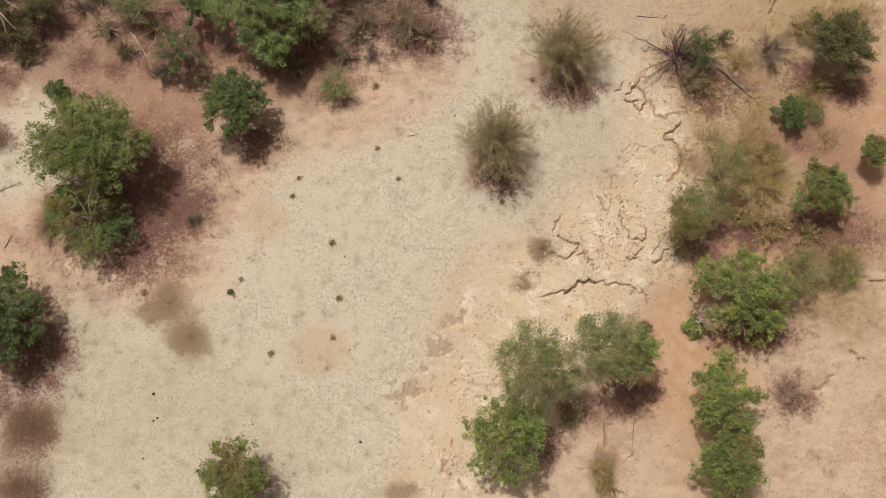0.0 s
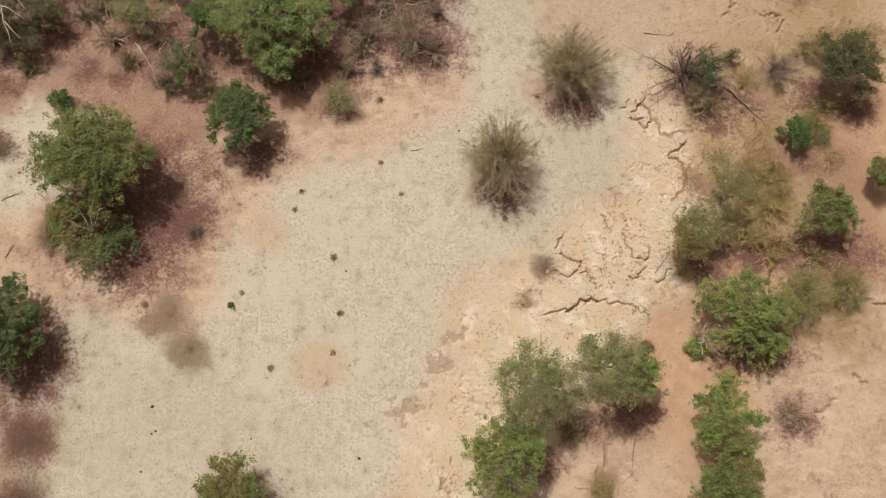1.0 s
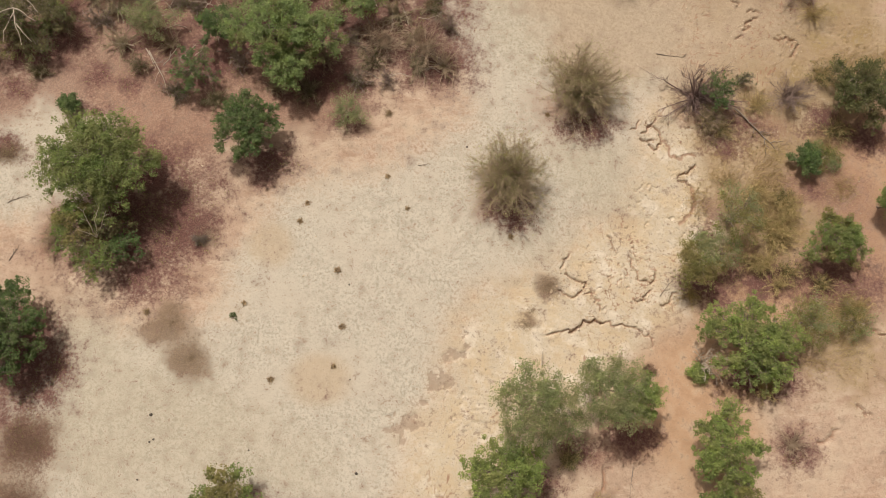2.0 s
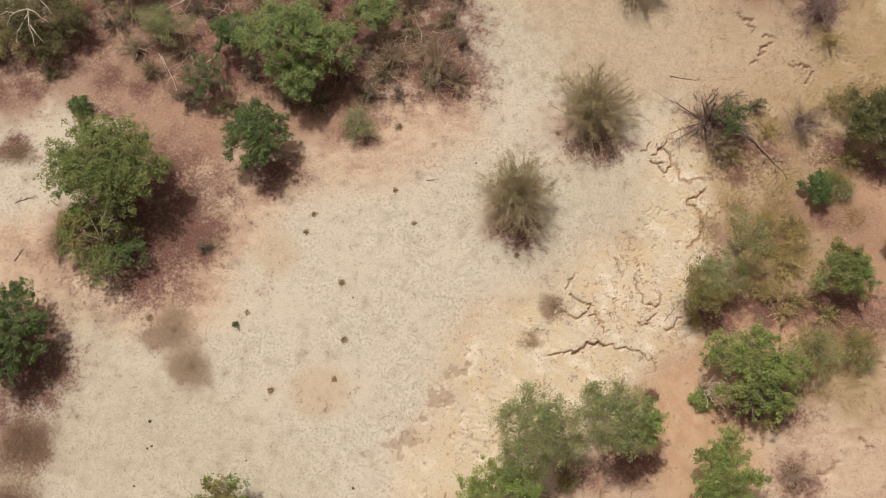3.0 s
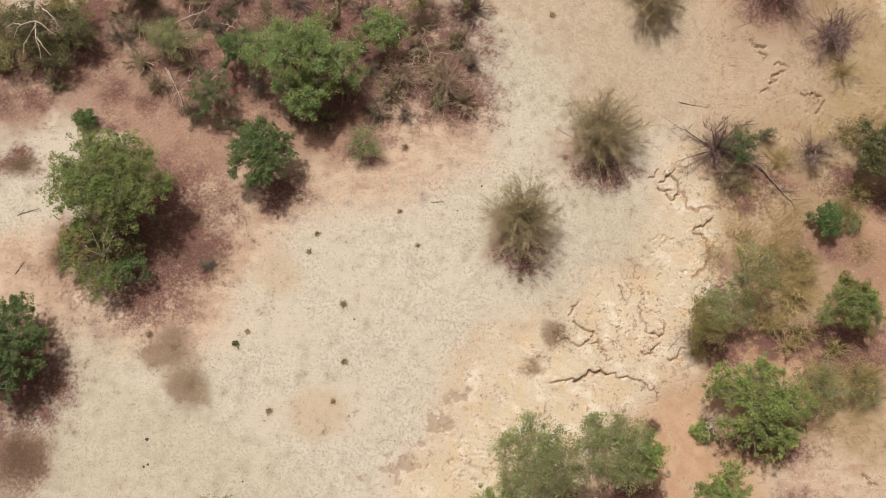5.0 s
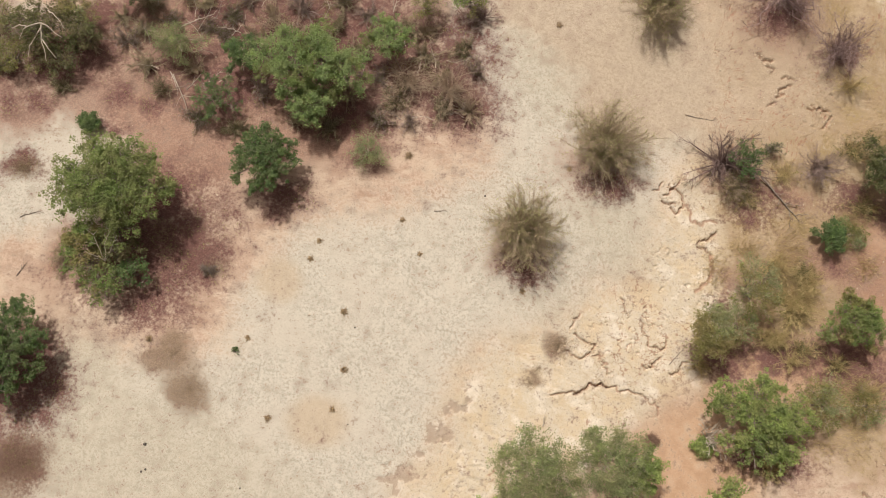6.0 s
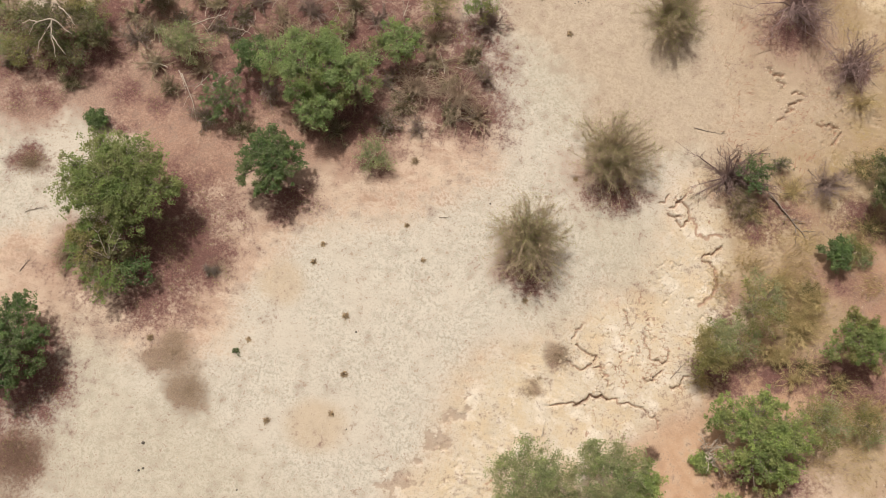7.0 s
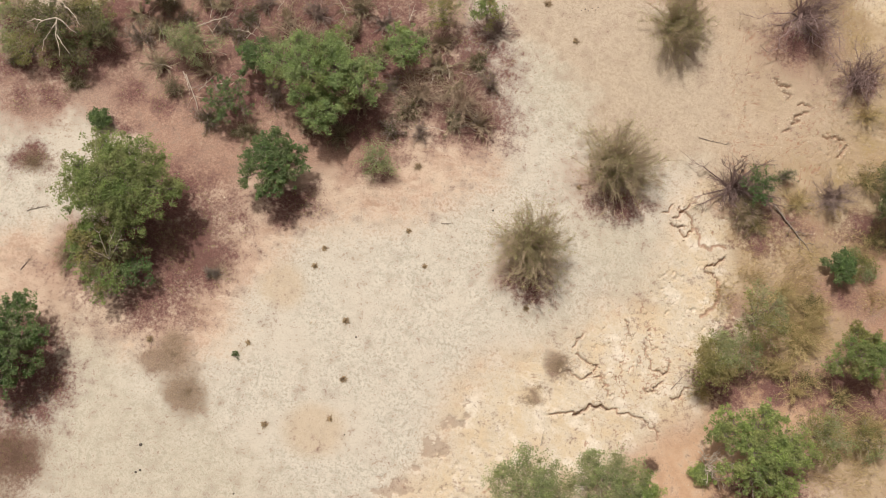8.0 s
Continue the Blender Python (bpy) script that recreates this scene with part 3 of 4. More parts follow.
def build_ground():
    gx = axis(-46, 48, 0.28, [(10.5, 23.5, 0.075), (-1.8, 4.8, 0.12), (26.0, 33.4, 0.10), (36.0, 38.0, 0.12)])
    gy = axis(-16, 54, 0.28, [(5.5, 25.6, 0.08), (31.0, 38.5, 0.10), (-2.4, 5.5, 0.12)])
    x, y = np.meshgrid(gx, gy)
    fade = np.clip((110 - np.hypot(x, y - 15)) / 40, 0, 1)
    wx, wy = x + 4.0 * fbm(x * 0.25, y * 0.25, 4, 3), y + 4.0 * fbm(x * 0.25, y * 0.25, 4, 9)
    w = {k: near(wx, wy, s, 3.0) for k, s in (("pale", PALE), ("pink", PINK), ("cream", CREAM), ("ochre", OCHRE))}
    w["pink"] += 0.02
    total = sum(v ** 1.6 for v in w.values())
    w = {k: v ** 1.6 / total for k, v in w.items()}
    w["crust"] = np.clip(near(wx, wy, CRUST, 2.6) * 0.6, 0, 1)
    w["tan"] = np.clip(near(wx, wy, TAN, 2.4) * 0.6, 0, 1)
    w["straw"] = np.clip(near(wx, wy, STRAW, 2.6) * 0.62, 0, 1) * 0.85
    wx2, wy2 = x + 2.2 * fbm(x * 0.6, y * 0.6, 4, 21), y + 2.2 * fbm(x * 0.6, y * 0.6, 4, 31)
    w["litter"] = blot(wx2, wy2, LITTER_SHADE)
    w["duff"] = np.clip(sum(0.9 * np.exp(-1.1 * (((wx2 - a) / rx) ** 2 + ((wy2 - b) / ry) ** 2)) for a, b, rx, ry in DUFF), 0, 1)
    w["sward"] = np.clip(sum(1.15 * np.exp(-1.0 * (((wx2 - a) / rx) ** 2 + ((wy2 - b) / ry) ** 2)) for a, b, rx, ry in SWARD), 0, 1)
    w["scar"] = np.zeros_like(x)
    w["dust"] = np.clip((blot(wx2 * 0.2 + x * 0.8, wy2 * 0.2 + y * 0.8, DUST) - 0.42) * 3, 0, 1)
    z = 0.5 * fbm(x * 0.07, y * 0.07, 3, 5) + 0.10 * fbm(x * 0.5, y * 0.5, 4, 6)
    ridge = 0.5 - np.abs(fbm(x * 0.55, y * 0.55, 5, 41)) * 2
    # eroded clay: low crooked steps, and hair cracks between the blocks
    level = (fbm(x * 0.28, y * 0.28, 6, 51) + 0.10 * fbm(x * 1.7, y * 1.7, 4, 53)) * 9.0
    tread = level - np.floor(level)
    z += w["cream"] * (0.03 * (np.floor(level) + np.clip(tread / 0.14, 0, 1)) + 0.03 * fbm(x * 0.9, y * 0.9, 5, 55) + 0.02 * ridge)
    hair = np.abs(fbm(x * 0.9 + 0.35 * fbm(x * 3, y * 3, 3, 57), y * 0.9, 4, 58))
    washed = np.clip(fbm(x * 0.33, y * 0.33, 3, 63) * 5 + 0.45, 0, 1)
    w["gully"] = w["cream"] * washed * np.maximum(0.95 * np.exp(-(hair / 0.014) ** 2), 0.7 * (tread < 0.12))
    z -= w["cream"] * 0.16 * np.exp(-(hair / 0.010) ** 2) * np.clip(fbm(x * 0.3, y * 0.3, 3, 59) * 6 + 0.4, 0, 1)
    for a, b, rx, ry in HOLLOWS:
        d = np.sqrt(((x - a) / rx) ** 2 + ((y - b) / ry) ** 2) + 4.5 * fbm(x * 1.9, y * 1.9, 5, 65)
        inside = np.clip((1.0 - d) / 0.16, 0, 1)
        z -= 0.06 * inside * (1 + 1.6 * fbm(x * 2.5, y * 2.5, 3, 66)) + 0.05 * np.exp(-((d - 0.95) / 0.10) ** 2)
        w["scar"] = np.maximum(w["scar"], 0.75 * inside + 0.3 * np.exp(-((d - 0.95) / 0.13) ** 2))
    z += w["litter"] * 0.06 * fbm(x * 2.0, y * 2.0, 3, 61) - 0.35 * w["ochre"]
    z += 0.03 * fbm(x * 2.4, y * 2.4, 3, 71)
    for bends, width, depth in CRACKS:
        line = crooked(bends)
        lo, hi = line.min(0) - 1.5, line.max(0) + 1.5
        iy, ix = np.searchsorted(gy, (lo[1], hi[1])), np.searchsorted(gx, (lo[0], hi[0]))
        cut = np.s_[iy[0]:iy[1], ix[0]:ix[1]]
        d2 = np.full(x[cut].shape, 9.0)
        below = np.zeros_like(d2)
        for (ax, ay), (bx, by) in zip(line[:-1], line[1:]):
            ex, ey = bx - ax, by - ay
            t = np.clip(((x[cut] - ax) * ex + (y[cut] - ay) * ey) / (ex * ex + ey * ey), 0, 1)
            dx, dy = x[cut] - ax - t * ex, y[cut] - ay - t * ey
            d = dx * dx + dy * dy
            near_now = d < d2
            d2 = np.where(near_now, d, d2)
            below = np.where(near_now, (dx * SHADOW.x + dy * SHADOW.y) > 0, below)
        d = np.sqrt(d2)
        w["gully"][cut] = np.maximum(w["gully"][cut], 0.75 * np.exp(-(d / (width * 1.8)) ** 2))
        rough = width * np.clip(1 + 1.3 * fbm(x[cut] * 2.2, y[cut] * 2.2, 3, 81), 0.25, 2.2)
        z[cut] -= depth * np.exp(-(d / rough) ** 2) + below * depth * 0.10 * np.exp(-(d / 0.25) ** 2)
        z[cut] += 0.012 * np.exp(-((d - 0.2) / 0.15) ** 2)
    z *= fade
    nx, ny = len(gx), len(gy)
    i = (np.arange(ny - 1)[:, None] * nx + np.arange(nx - 1)[None]).ravel()
    faces = np.stack((i, i + 1, i + nx + 1, i + nx), 1)
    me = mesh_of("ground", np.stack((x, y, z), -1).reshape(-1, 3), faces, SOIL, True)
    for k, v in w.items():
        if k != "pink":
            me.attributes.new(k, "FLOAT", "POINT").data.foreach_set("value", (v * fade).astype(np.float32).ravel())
    ob = tagged(new("ground", me), "dry pale sandy clay ground with reddish earth, cracks and leaf litter", "ground", kind="structure")
    return gx, gy, z, w


GX, GY, GZ, GW = build_ground()


def ground_z(x, y):
    i = np.clip(np.searchsorted(GX, x) - 1, 0, len(GX) - 2)
    j = np.clip(np.searchsorted(GY, y) - 1, 0, len(GY) - 2)
    fx, fy = (x - GX[i]) / (GX[i + 1] - GX[i]), (y - GY[j]) / (GY[j + 1] - GY[j])
    return (GZ[j, i] * (1 - fx) + GZ[j, i + 1] * fx) * (1 - fy) + (GZ[j + 1, i] * (1 - fx) + GZ[j + 1, i + 1] * fx) * fy


def ground_w(name, x, y):
    return GW[name][np.clip(np.searchsorted(GY, y) - 1, 0, len(GY) - 1), np.clip(np.searchsorted(GX, x) - 1, 0, len(GX) - 1)]


# ---- trees and bushes ----
def clump_points(centre, radii, n, spread, shell=0.55):
    """Tips of foliage in an uneven lobe, most of them near its upper skin."""
    d = rng.standard_normal((n, 3))
    d[:, 2] = np.abs(d[:, 2]) * 0.9 - 0.35
    d /= np.linalg.norm(d, axis=1, keepdims=True)
    r = rng.uniform(0, 1, (n, 1)) ** (1 - shell * 0.7)
    lump = 1 + spread * np.sin(d[:, :1] * 5.1 + centre[0]) * np.cos(d[:, 1:2] * 4.3 + centre[1])
    return np.asarray(centre) + d * r * lump * np.asarray(radii)


TWIN = {"fresh": "mid", "drab": "drab", "big": "mid", "dark": "dark", "mid": "olive", "bright": "mid", "grey": "grey", "olive": "grey"}


LOOSE = {"fresh": 0.17, "drab": 0.18, "big": 0.19, "dark": 0.14, "mid": 0.17, "bright": 0.15, "grey": 0.21, "olive": 0.22}      # how far sprays stand apart


def leafy_tree(name, tone, x, y, rx, ry, h, thick=1.0, bare=0.15, label=""):
    """A broad tree: short forked trunk, limbs to every lobe of the crown, leaf sprays at the twigs' ends."""
    reseed(x, y)
    tree = thing(name, x, y, float(ground_z(x, y)) - 0.05, label, "bush" if h < 2.5 else "tree", "trees and bushes round the clearing")
    r = (rx + ry) / 2
    lobes = max(6, int(round(7 + r * 3.4)))
    fork = np.array((rng.uniform(-0.1, 0.1) * r, rng.uniform(-0.1, 0.1) * r, h * 0.22))
    girth = 0.03 + 0.032 * r
    v, f = tube(bent((0, 0, -0.1), fork, 5, 0.0, 0.04), np.linspace(girth * 1.4, girth, 5), 8)
    part("trunk", mesh_of("trunk", v, f, BARK, True), tree)
    twigs, tips_all = [], []
    start = rng.uniform(0, 6.28)
    for k in range(lobes):
        a = start + k * 2.39996 + rng.uniform(-0.25, 0.25)
        q = math.sqrt((k + 0.35) / lobes) * rng.uniform(0.68, 0.99)
        size = max(0.28, r * rng.uniform(0.20, 0.41) * (1.25 if k == 0 else 1.0))
        c = np.array((math.cos(a) * q * rx, math.sin(a) * q * ry, h * (0.80 - 0.36 * q * q) - size * 0.30 + rng.uniform(-0.06, 0.06) * h))
        c[2] = max(c[2], size * 0.45)
        rad = np.array((size * rng.uniform(0.85, 1.2), size * rng.uniform(0.85, 1.2), min(size * 0.75, h * 0.30)))
        limb = bent(fork, c, 6, 0.10, 0.05)
        v, f = tube(limb, np.linspace(girth * 0.62, girth * 0.16, 6), 6)
        bough = tree
        if k % 2 == 0 or size > 0.9:
            bough = part("limb", mesh_of("limb", v, f, PALE_BARK if tone == "grey" else BARK, True), tree)
        count = max(10, int(size * size * 24))
        tips = clump_points(c, rad, count, 0.28)
        base = limb[rng.integers(3, 6, count)]
        mids = (base + tips) / 2 + rng.standard_normal((count, 3)) * 0.08 * size
        twigs.append(sticks(base, mids, 0.022, 0.016))
        twigs.append(sticks(mids, tips, 0.016, 0.007))
        leafy = rng.uniform(0, 1, count) > bare
        if not leafy.any():
            continue
        per = max(7, int((44 if tone in ("grey", "olive") else 34) * thick))
        pts = np.repeat(tips[leafy], per, 0)
        spread = np.repeat(0.85 * LOOSE[tone] * rng.uniform(0.6, 1.4, (leafy.sum(), 1)), per, 0)
        pts = pts + np.clip(rng.standard_normal(pts.shape), -1.55, 1.55) * spread * (1.2, 1.2, 0.7)
        v, f = leaf_quads(pts, {"grey": 0.064, "fresh": 0.074, "olive": 0.066}.get(tone, 0.08), 1.1)
        part("foliage", mesh_of("foliage", v, f, LEAVES[TWIN[tone] if rng.uniform() < 0.3 else tone]), bough, kind="stuff")
    v, f = joined(twigs)
    part("brushwood", mesh_of("brushwood", v, f, THORN_TWIG if tone in ("grey", "olive") else BARK), tree, kind="stuff")
    return tree


def radiating_bush(name, x, y, rx, ry, h, stems, twig_material, leaf="", leaves=0, label="", drop=0.0, thick=1.0, limbs=False, per=9, ragged=0.2, spray=0.55):
    """Many thin stems that fan out from one root, forking twice, bare or with tiny leaves."""
    reseed(x, y)
    bush = thing(name, x, y, float(ground_z(x, y)) - 0.03, label, "bush", "trees and bushes round the clearing")
    n = stems
    a = rng.uniform(0, 2 * np.pi, n)
    q = np.sqrt(rng.uniform(0.02, 1, n))
    reach = rng.uniform(0.92 - ragged, 0.92 + ragged, n)
    tip = np.stack((np.cos(a) * q * rx * reach, np.sin(a) * q * ry * reach, h * np.sqrt(np.clip(1.05 - q ** 2, 0.03, 1)) * rng.uniform(0.75, 1.05, n)), 1)
    root = np.stack((np.cos(a), np.sin(a), np.zeros(n)), 1) * 0.10 * rng.uniform(0.2, 1.6, (n, 1))
    steps, lines = 5, []
    s = np.linspace(0, 1, steps)
    for i in range(steps):
        p = root + (tip - root) * s[i]
        p[:, 2] += np.sin(np.pi * s[i]) * 0.12 * h - drop * s[i] ** 3 * q * h
        if 0 < i < steps - 1:
            p += rng.standard_normal(p.shape) * 0.035 * (rx + h)
        lines.append(p)
    for p in lines:
        p[:, 2] = np.maximum(p[:, 2], 0.02)
    rad = (0.013 + 0.006 * max(rx, ry)) * thick
    if limbs:
        for k in range(n):
            v, f = tube([p[k] for p in lines], rad * np.array((1.6, 1.2, 0.85, 0.55, 0.25)), 5)
            part("stem" if n > 60 else "branch", mesh_of("branch", v, f, twig_material, True), bush)
    else:
        main = [sticks(lines[i], lines[i + 1], rad * (1 - 0.2 * i), rad * (0.8 - 0.2 * i) + 0.004, 4) for i in range(steps - 1)]
        v, f = joined(main)
        part("branchwork", mesh_of("branchwork", v, f, twig_material), bush, kind="stuff")
    twigs, ends = [], []
    for i in range(1, steps):
        share = lines[i].repeat(per, 0)
        away = (lines[i] - lines[i - 1]).repeat(per, 0)
        length = np.linalg.norm(away, axis=1, keepdims=True)
        step1 = share - away * rng.uniform(0, 1, (len(share), 1))
        out = away / (length + 1e-6) + rng.standard_normal(away.shape) * spray
        e1 = step1 + out * 0.30 * (0.35 + rng.uniform(0, 1, (len(share), 1))) * max(0.35, r_mean(rx, ry) * 0.36)
        e1[:, 2] = np.maximum(e1[:, 2], 0.02)
        twigs.append(sticks(step1, e1, 0.011 * thick, 0.006 * thick))
        e2 = e1 + (e1 - step1) * 0.6 + rng.standard_normal(e1.shape) * 0.07
        e3 = (step1 + e1) / 2 + rng.standard_normal(e1.shape) * 0.12 + (e1 - step1) * 0.3
        e2[:, 2], e3[:, 2] = np.maximum(e2[:, 2], 0.02), np.maximum(e3[:, 2], 0.02)
        twigs.append(sticks(e1, e2, 0.007 * thick, 0.004))
        twigs.append(sticks((step1 + e1) / 2, e3, 0.007 * thick, 0.004))
        ends += [e1, e2, e3]
    v, f = joined(twigs)
    part("brushwood", mesh_of("brushwood", v, f, twig_material), bush, kind="stuff")
    if leaves:
        e = np.concatenate(ends)
        pick = e[rng.integers(0, len(e), leaves)]
        v, f = leaf_quads(pick + rng.standard_normal(pick.shape) * 0.07, 0.045, 0.3)
        part("foliage", mesh_of("foliage", v, f, LEAVES[leaf]), bush, kind="stuff")
    return bush


def r_mean(a, b):
    return (a + b) / 2


LABELS = {
    "big": "large broad olive-green tree with a dense spreading crown",
    "dark": "compact dark green leafy bush on dry ground",
    "mid": "rounded green leafy tree on dry ground",
    "bright": "fresh bright green leafy tree on reddish ground",
    "fresh": "fresh green airy tree rising from a leafless thicket",
    "drab": "dusty drab green tree with a thin crown over litter",
    "grey": "tall grey-green fine-leaved tree with pale limbs",
    "olive": "sparse dry olive-green bush over straw-coloured ground",
}
# tone, place, half widths, height
TREES = [
    ("big", -25.6, 18.1, 5.1, 3.8, 6.6), ("mid", -28.0, 13.8, 1.8, 1.7, 3.6), ("dark", -14.9, 21.9, 2.9, 3.2, 4.4),
    ("dark", -30.2, 23.7, 0.9, 0.9, 1.2), ("fresh", -13.2, 30.3, 3.8, 3.3, 6.4), ("fresh", -9.6, 30.2, 2.3, 2.3, 5.2), ("fresh", -11.9, 27.3, 2.6, 2.0, 4.8), ("dark", -18.5, 30.9, 1.7, 1.9, 3.6), ("drab", -35.4, 30.9, 3.4, 2.5, 3.6), ("drab", -31.7, 30.8, 1.8, 1.5, 3.2), ("dark", -27.9, 35.4, 2.0, 1.5, 4.2),
    ("fresh", -6.4, 34.1, 2.2, 2.1, 4.2), 
    ("dark", -31.8, 4.2, 3.2, 4.2, 4.6), ("mid", -13.5, -7.5, 3.0, 2.6, 4.6),
]
TREES += [
    ("olive", 22.4, 13.0, 2.1, 2.5, 4.4), ("mid", 34.6, 15.5, 2.7, 2.6, 3.8),
    ("mid", 39.4, 19.0, 1.3, 1.6, 3.4), ("bright", 26.7, 6.6, 4.3, 4.0, 4.8), ("bright", 23.3, 3.9, 0.9, 0.7, 0.9), ("dark", 32.6, 22.5, 1.4, 1.5, 2.0),
    ("bright", 24.4, -1.8, 3.3, 3.2, 5.0), ("mid", 25.0, -6.8, 2.9, 3.1, 4.4),
    ("grey", 15.1, 2.2, 3.1, 3.2, 7.6), ("bright", 17.3, 1.8, 1.8, 2.2, 6.6), ("grey", 8.9, 0.7, 3.3, 3.4, 8.6), ("bright", 7.3, -4.4, 3.1, 3.6, 6.0),
]
SPARSE = [("grey", 12.1, -0.1, 2.2, 2.0, 5.0), ("olive", -3.7, 38.1, 1.9, 1.9, 3.4), ("mid", -0.1, 38.9, 1.4, 1.5, 3.0), ("drab", -33.6, 28.6, 2.4, 1.6, 2.4),
    ("olive", -37.6, 28.4, 2.8, 1.6, 2.4), ("dark", -20.0, 27.0, 2.0, 2.2, 3.2), ("grey", -24.2, 31.3, 2.9, 1.9, 2.6), ("olive", -32.9, 33.0, 2.2, 1.9, 3.0),
    ("grey", -6.9, 24.3, 1.6, 1.8, 1.8), ("olive", 26.0, 16.9, 2.4, 2.9, 4.6), ("olive", 32.2, 8.6, 2.4, 2.7, 3.2),
    ("dark", 24.8, 27.7, 1.6, 1.9, 3.2), ("olive", 25.3, 13.8, 1.7, 1.5, 3.0), ("olive", 36.0, 8.8, 1.8, 2.0, 1.8), ("mid", -27.6, 12.0, 2.0, 1.9, 3.2), ("mid", -25.7, 10.4, 2.1, 1.8, 3.0), ("dark", -24.0, 11.6, 1.6, 1.6, 2.8), ("drab", -25.4, 13.4, 2.2, 1.2, 3.0), ("olive", -39.4, 31.4, 2.2, 2.0, 2.6),
    ("olive", 34.7, 23.0, 1.5, 1.4, 1.2),
]
for tone, x, y, rx, ry, h in TREES:
    leafy_tree("leafy_tree" if h > 2.5 else "leafy_bush", tone, x, y, rx, ry, h, label=LABELS[tone], thick={"grey": 0.72, "big": 1.05, "drab": 0.6, "fresh": 1.1}.get(tone, 1.0), bare=0.35 if tone == "drab" else 0.15)
leafy_tree("leafy_tree", "drab", 36.8, 28.4, 3.2, 3.1, 4.4, label="dense dusty dark green tree on ochre ground")
for tone, x, y, rx, ry, h in SPARSE:
    leafy_tree("sparse_tree" if h > 2.5 else "sparse_bush", tone, x, y, rx, ry, h, 0.6, 0.45, "half-bare " + LABELS[tone].replace("dense ", ""))
for x, y, rx, ry, h in ((6.8, 19.3, 3.8, 3.9, 4.2), (12.7, 27.6, 4.3, 4.1, 4.0), (16.4, 40.9, 2.8, 4.0, 3.4)):
    radiating_bush("thorn_bush", x, y, rx, ry, h, 160, HUSK_TWIG, "thorn", 19000, "grey-green thorn bush of fine upright twigs on pale sand", per=8, thick=0.7, ragged=0.34, limbs=True, spray=0.3)
for x, y, rx, ry, h in ((27.4, 44.4, 5.4, 6.0, 3.2), (33.0, 39.8, 3.4, 3.2, 3.0), ):
    radiating_bush("bare_shrub", x, y, rx, ry, h, 40, DARK_TWIG, label="leafless dark shrub with crooked spreading branches", thick=0.95, limbs=True, per=9, ragged=0.36, spray=0.7)
radiating_bush("bare_shrub", 23.1, 27.7, 4.2, 3.4, 2.4, 36, SOOT_TWIG, label="leafless dark shrub with stout crooked branches", thick=1.35, limbs=True, per=8, ragged=0.36, spray=0.75)
radiating_bush("thin_bush", 24.2, 25.6, 1.8, 1.7, 1.7, 60, HUSK_TWIG, "olive", 2600, "thin olive bush growing beside a leafless shrub", per=6, ragged=0.35)
radiating_bush("thin_bush", -18.4, 12.8, 1.0, 0.6, 0.6, 22, BARK, "drab", 90, "low dark twiggy bush on open sand", per=5, ragged=0.35)
radiating_bush("dry_bush", 19.2, 3.9, 0.7, 0.7, 0.6, 40, RED_TWIG, label="small round rust-brown dead bush", per=6)
for x, y, rx, ry, h, n in ((30.1, 15.8, 2.2, 2.4, 1.6, 1500), (31.2, 18.4, 1.6, 1.6, 1.2, 600), (28.2, 19.2, 1.8, 1.6, 1.8, 900), (28.6, 13.4, 1.6, 1.2, 1.2, 700), (36.6, 9.6, 1.6, 2.2, 1.2, 700)):
    radiating_bush("thin_bush", x, y, rx, ry, h, 60, OCHRE_GRASS, "olive", n, "thin ochre bush of fine dry stems with few leaves", per=6, ragged=0.4)
radiating_bush("thin_bush", 27.2, 29.6, 1.2, 0.8, 1.8, 16, BARK, "dark", 800, "small thin green bush beside a leafless shrub", per=5, ragged=0.35)
radiating_bush("thin_bush", -30.0, 12.6, 1.1, 2.2, 1.2, 50, HUSK_TWIG, "olive", 900, "low dry olive bush at the foot of a tree", per=6, ragged=0.35)
radiating_bush("dry_bush", -26.4, 13.6, 2.6, 1.5, 2.6, 40, RED_TWIG, "drab", 900, "tangle of bare brown twigs below a broad tree", per=7, ragged=0.35)
radiating_bush("bare_shrub", 31.4, 28.3, 2.5, 2.0, 1.9, 46, TWIG, label="leafless greyish shrub of tangled thin branches", thick=0.8, limbs=True, per=8, ragged=0.35)
radiating_bush("bare_shrub", 23.7, 4.7, 2.0, 1.8, 2.2, 16, PALE_BARK, label="small leafless shrub with bleached grey branches", thick=1.5, limbs=True, per=4)
DRY = [
    (30.9, -1.4, 1.4, 1.4, 1.0), (-0.7, 30.8, 2.8, 2.7, 2.4), (-4.4, 30.9, 2.6, 1.9, 2.0),
    (-15.0, 34.0, 2.9, 1.9, 2.0),
]
for x, y, rx, ry, h in DRY:
    radiating_bush("dry_bush", x, y, rx, ry, h, int(18 + 12 * rx), HUSK_TWIG, label="low dry leafless bush of brown twigs over litter", per=5, ragged=0.35)
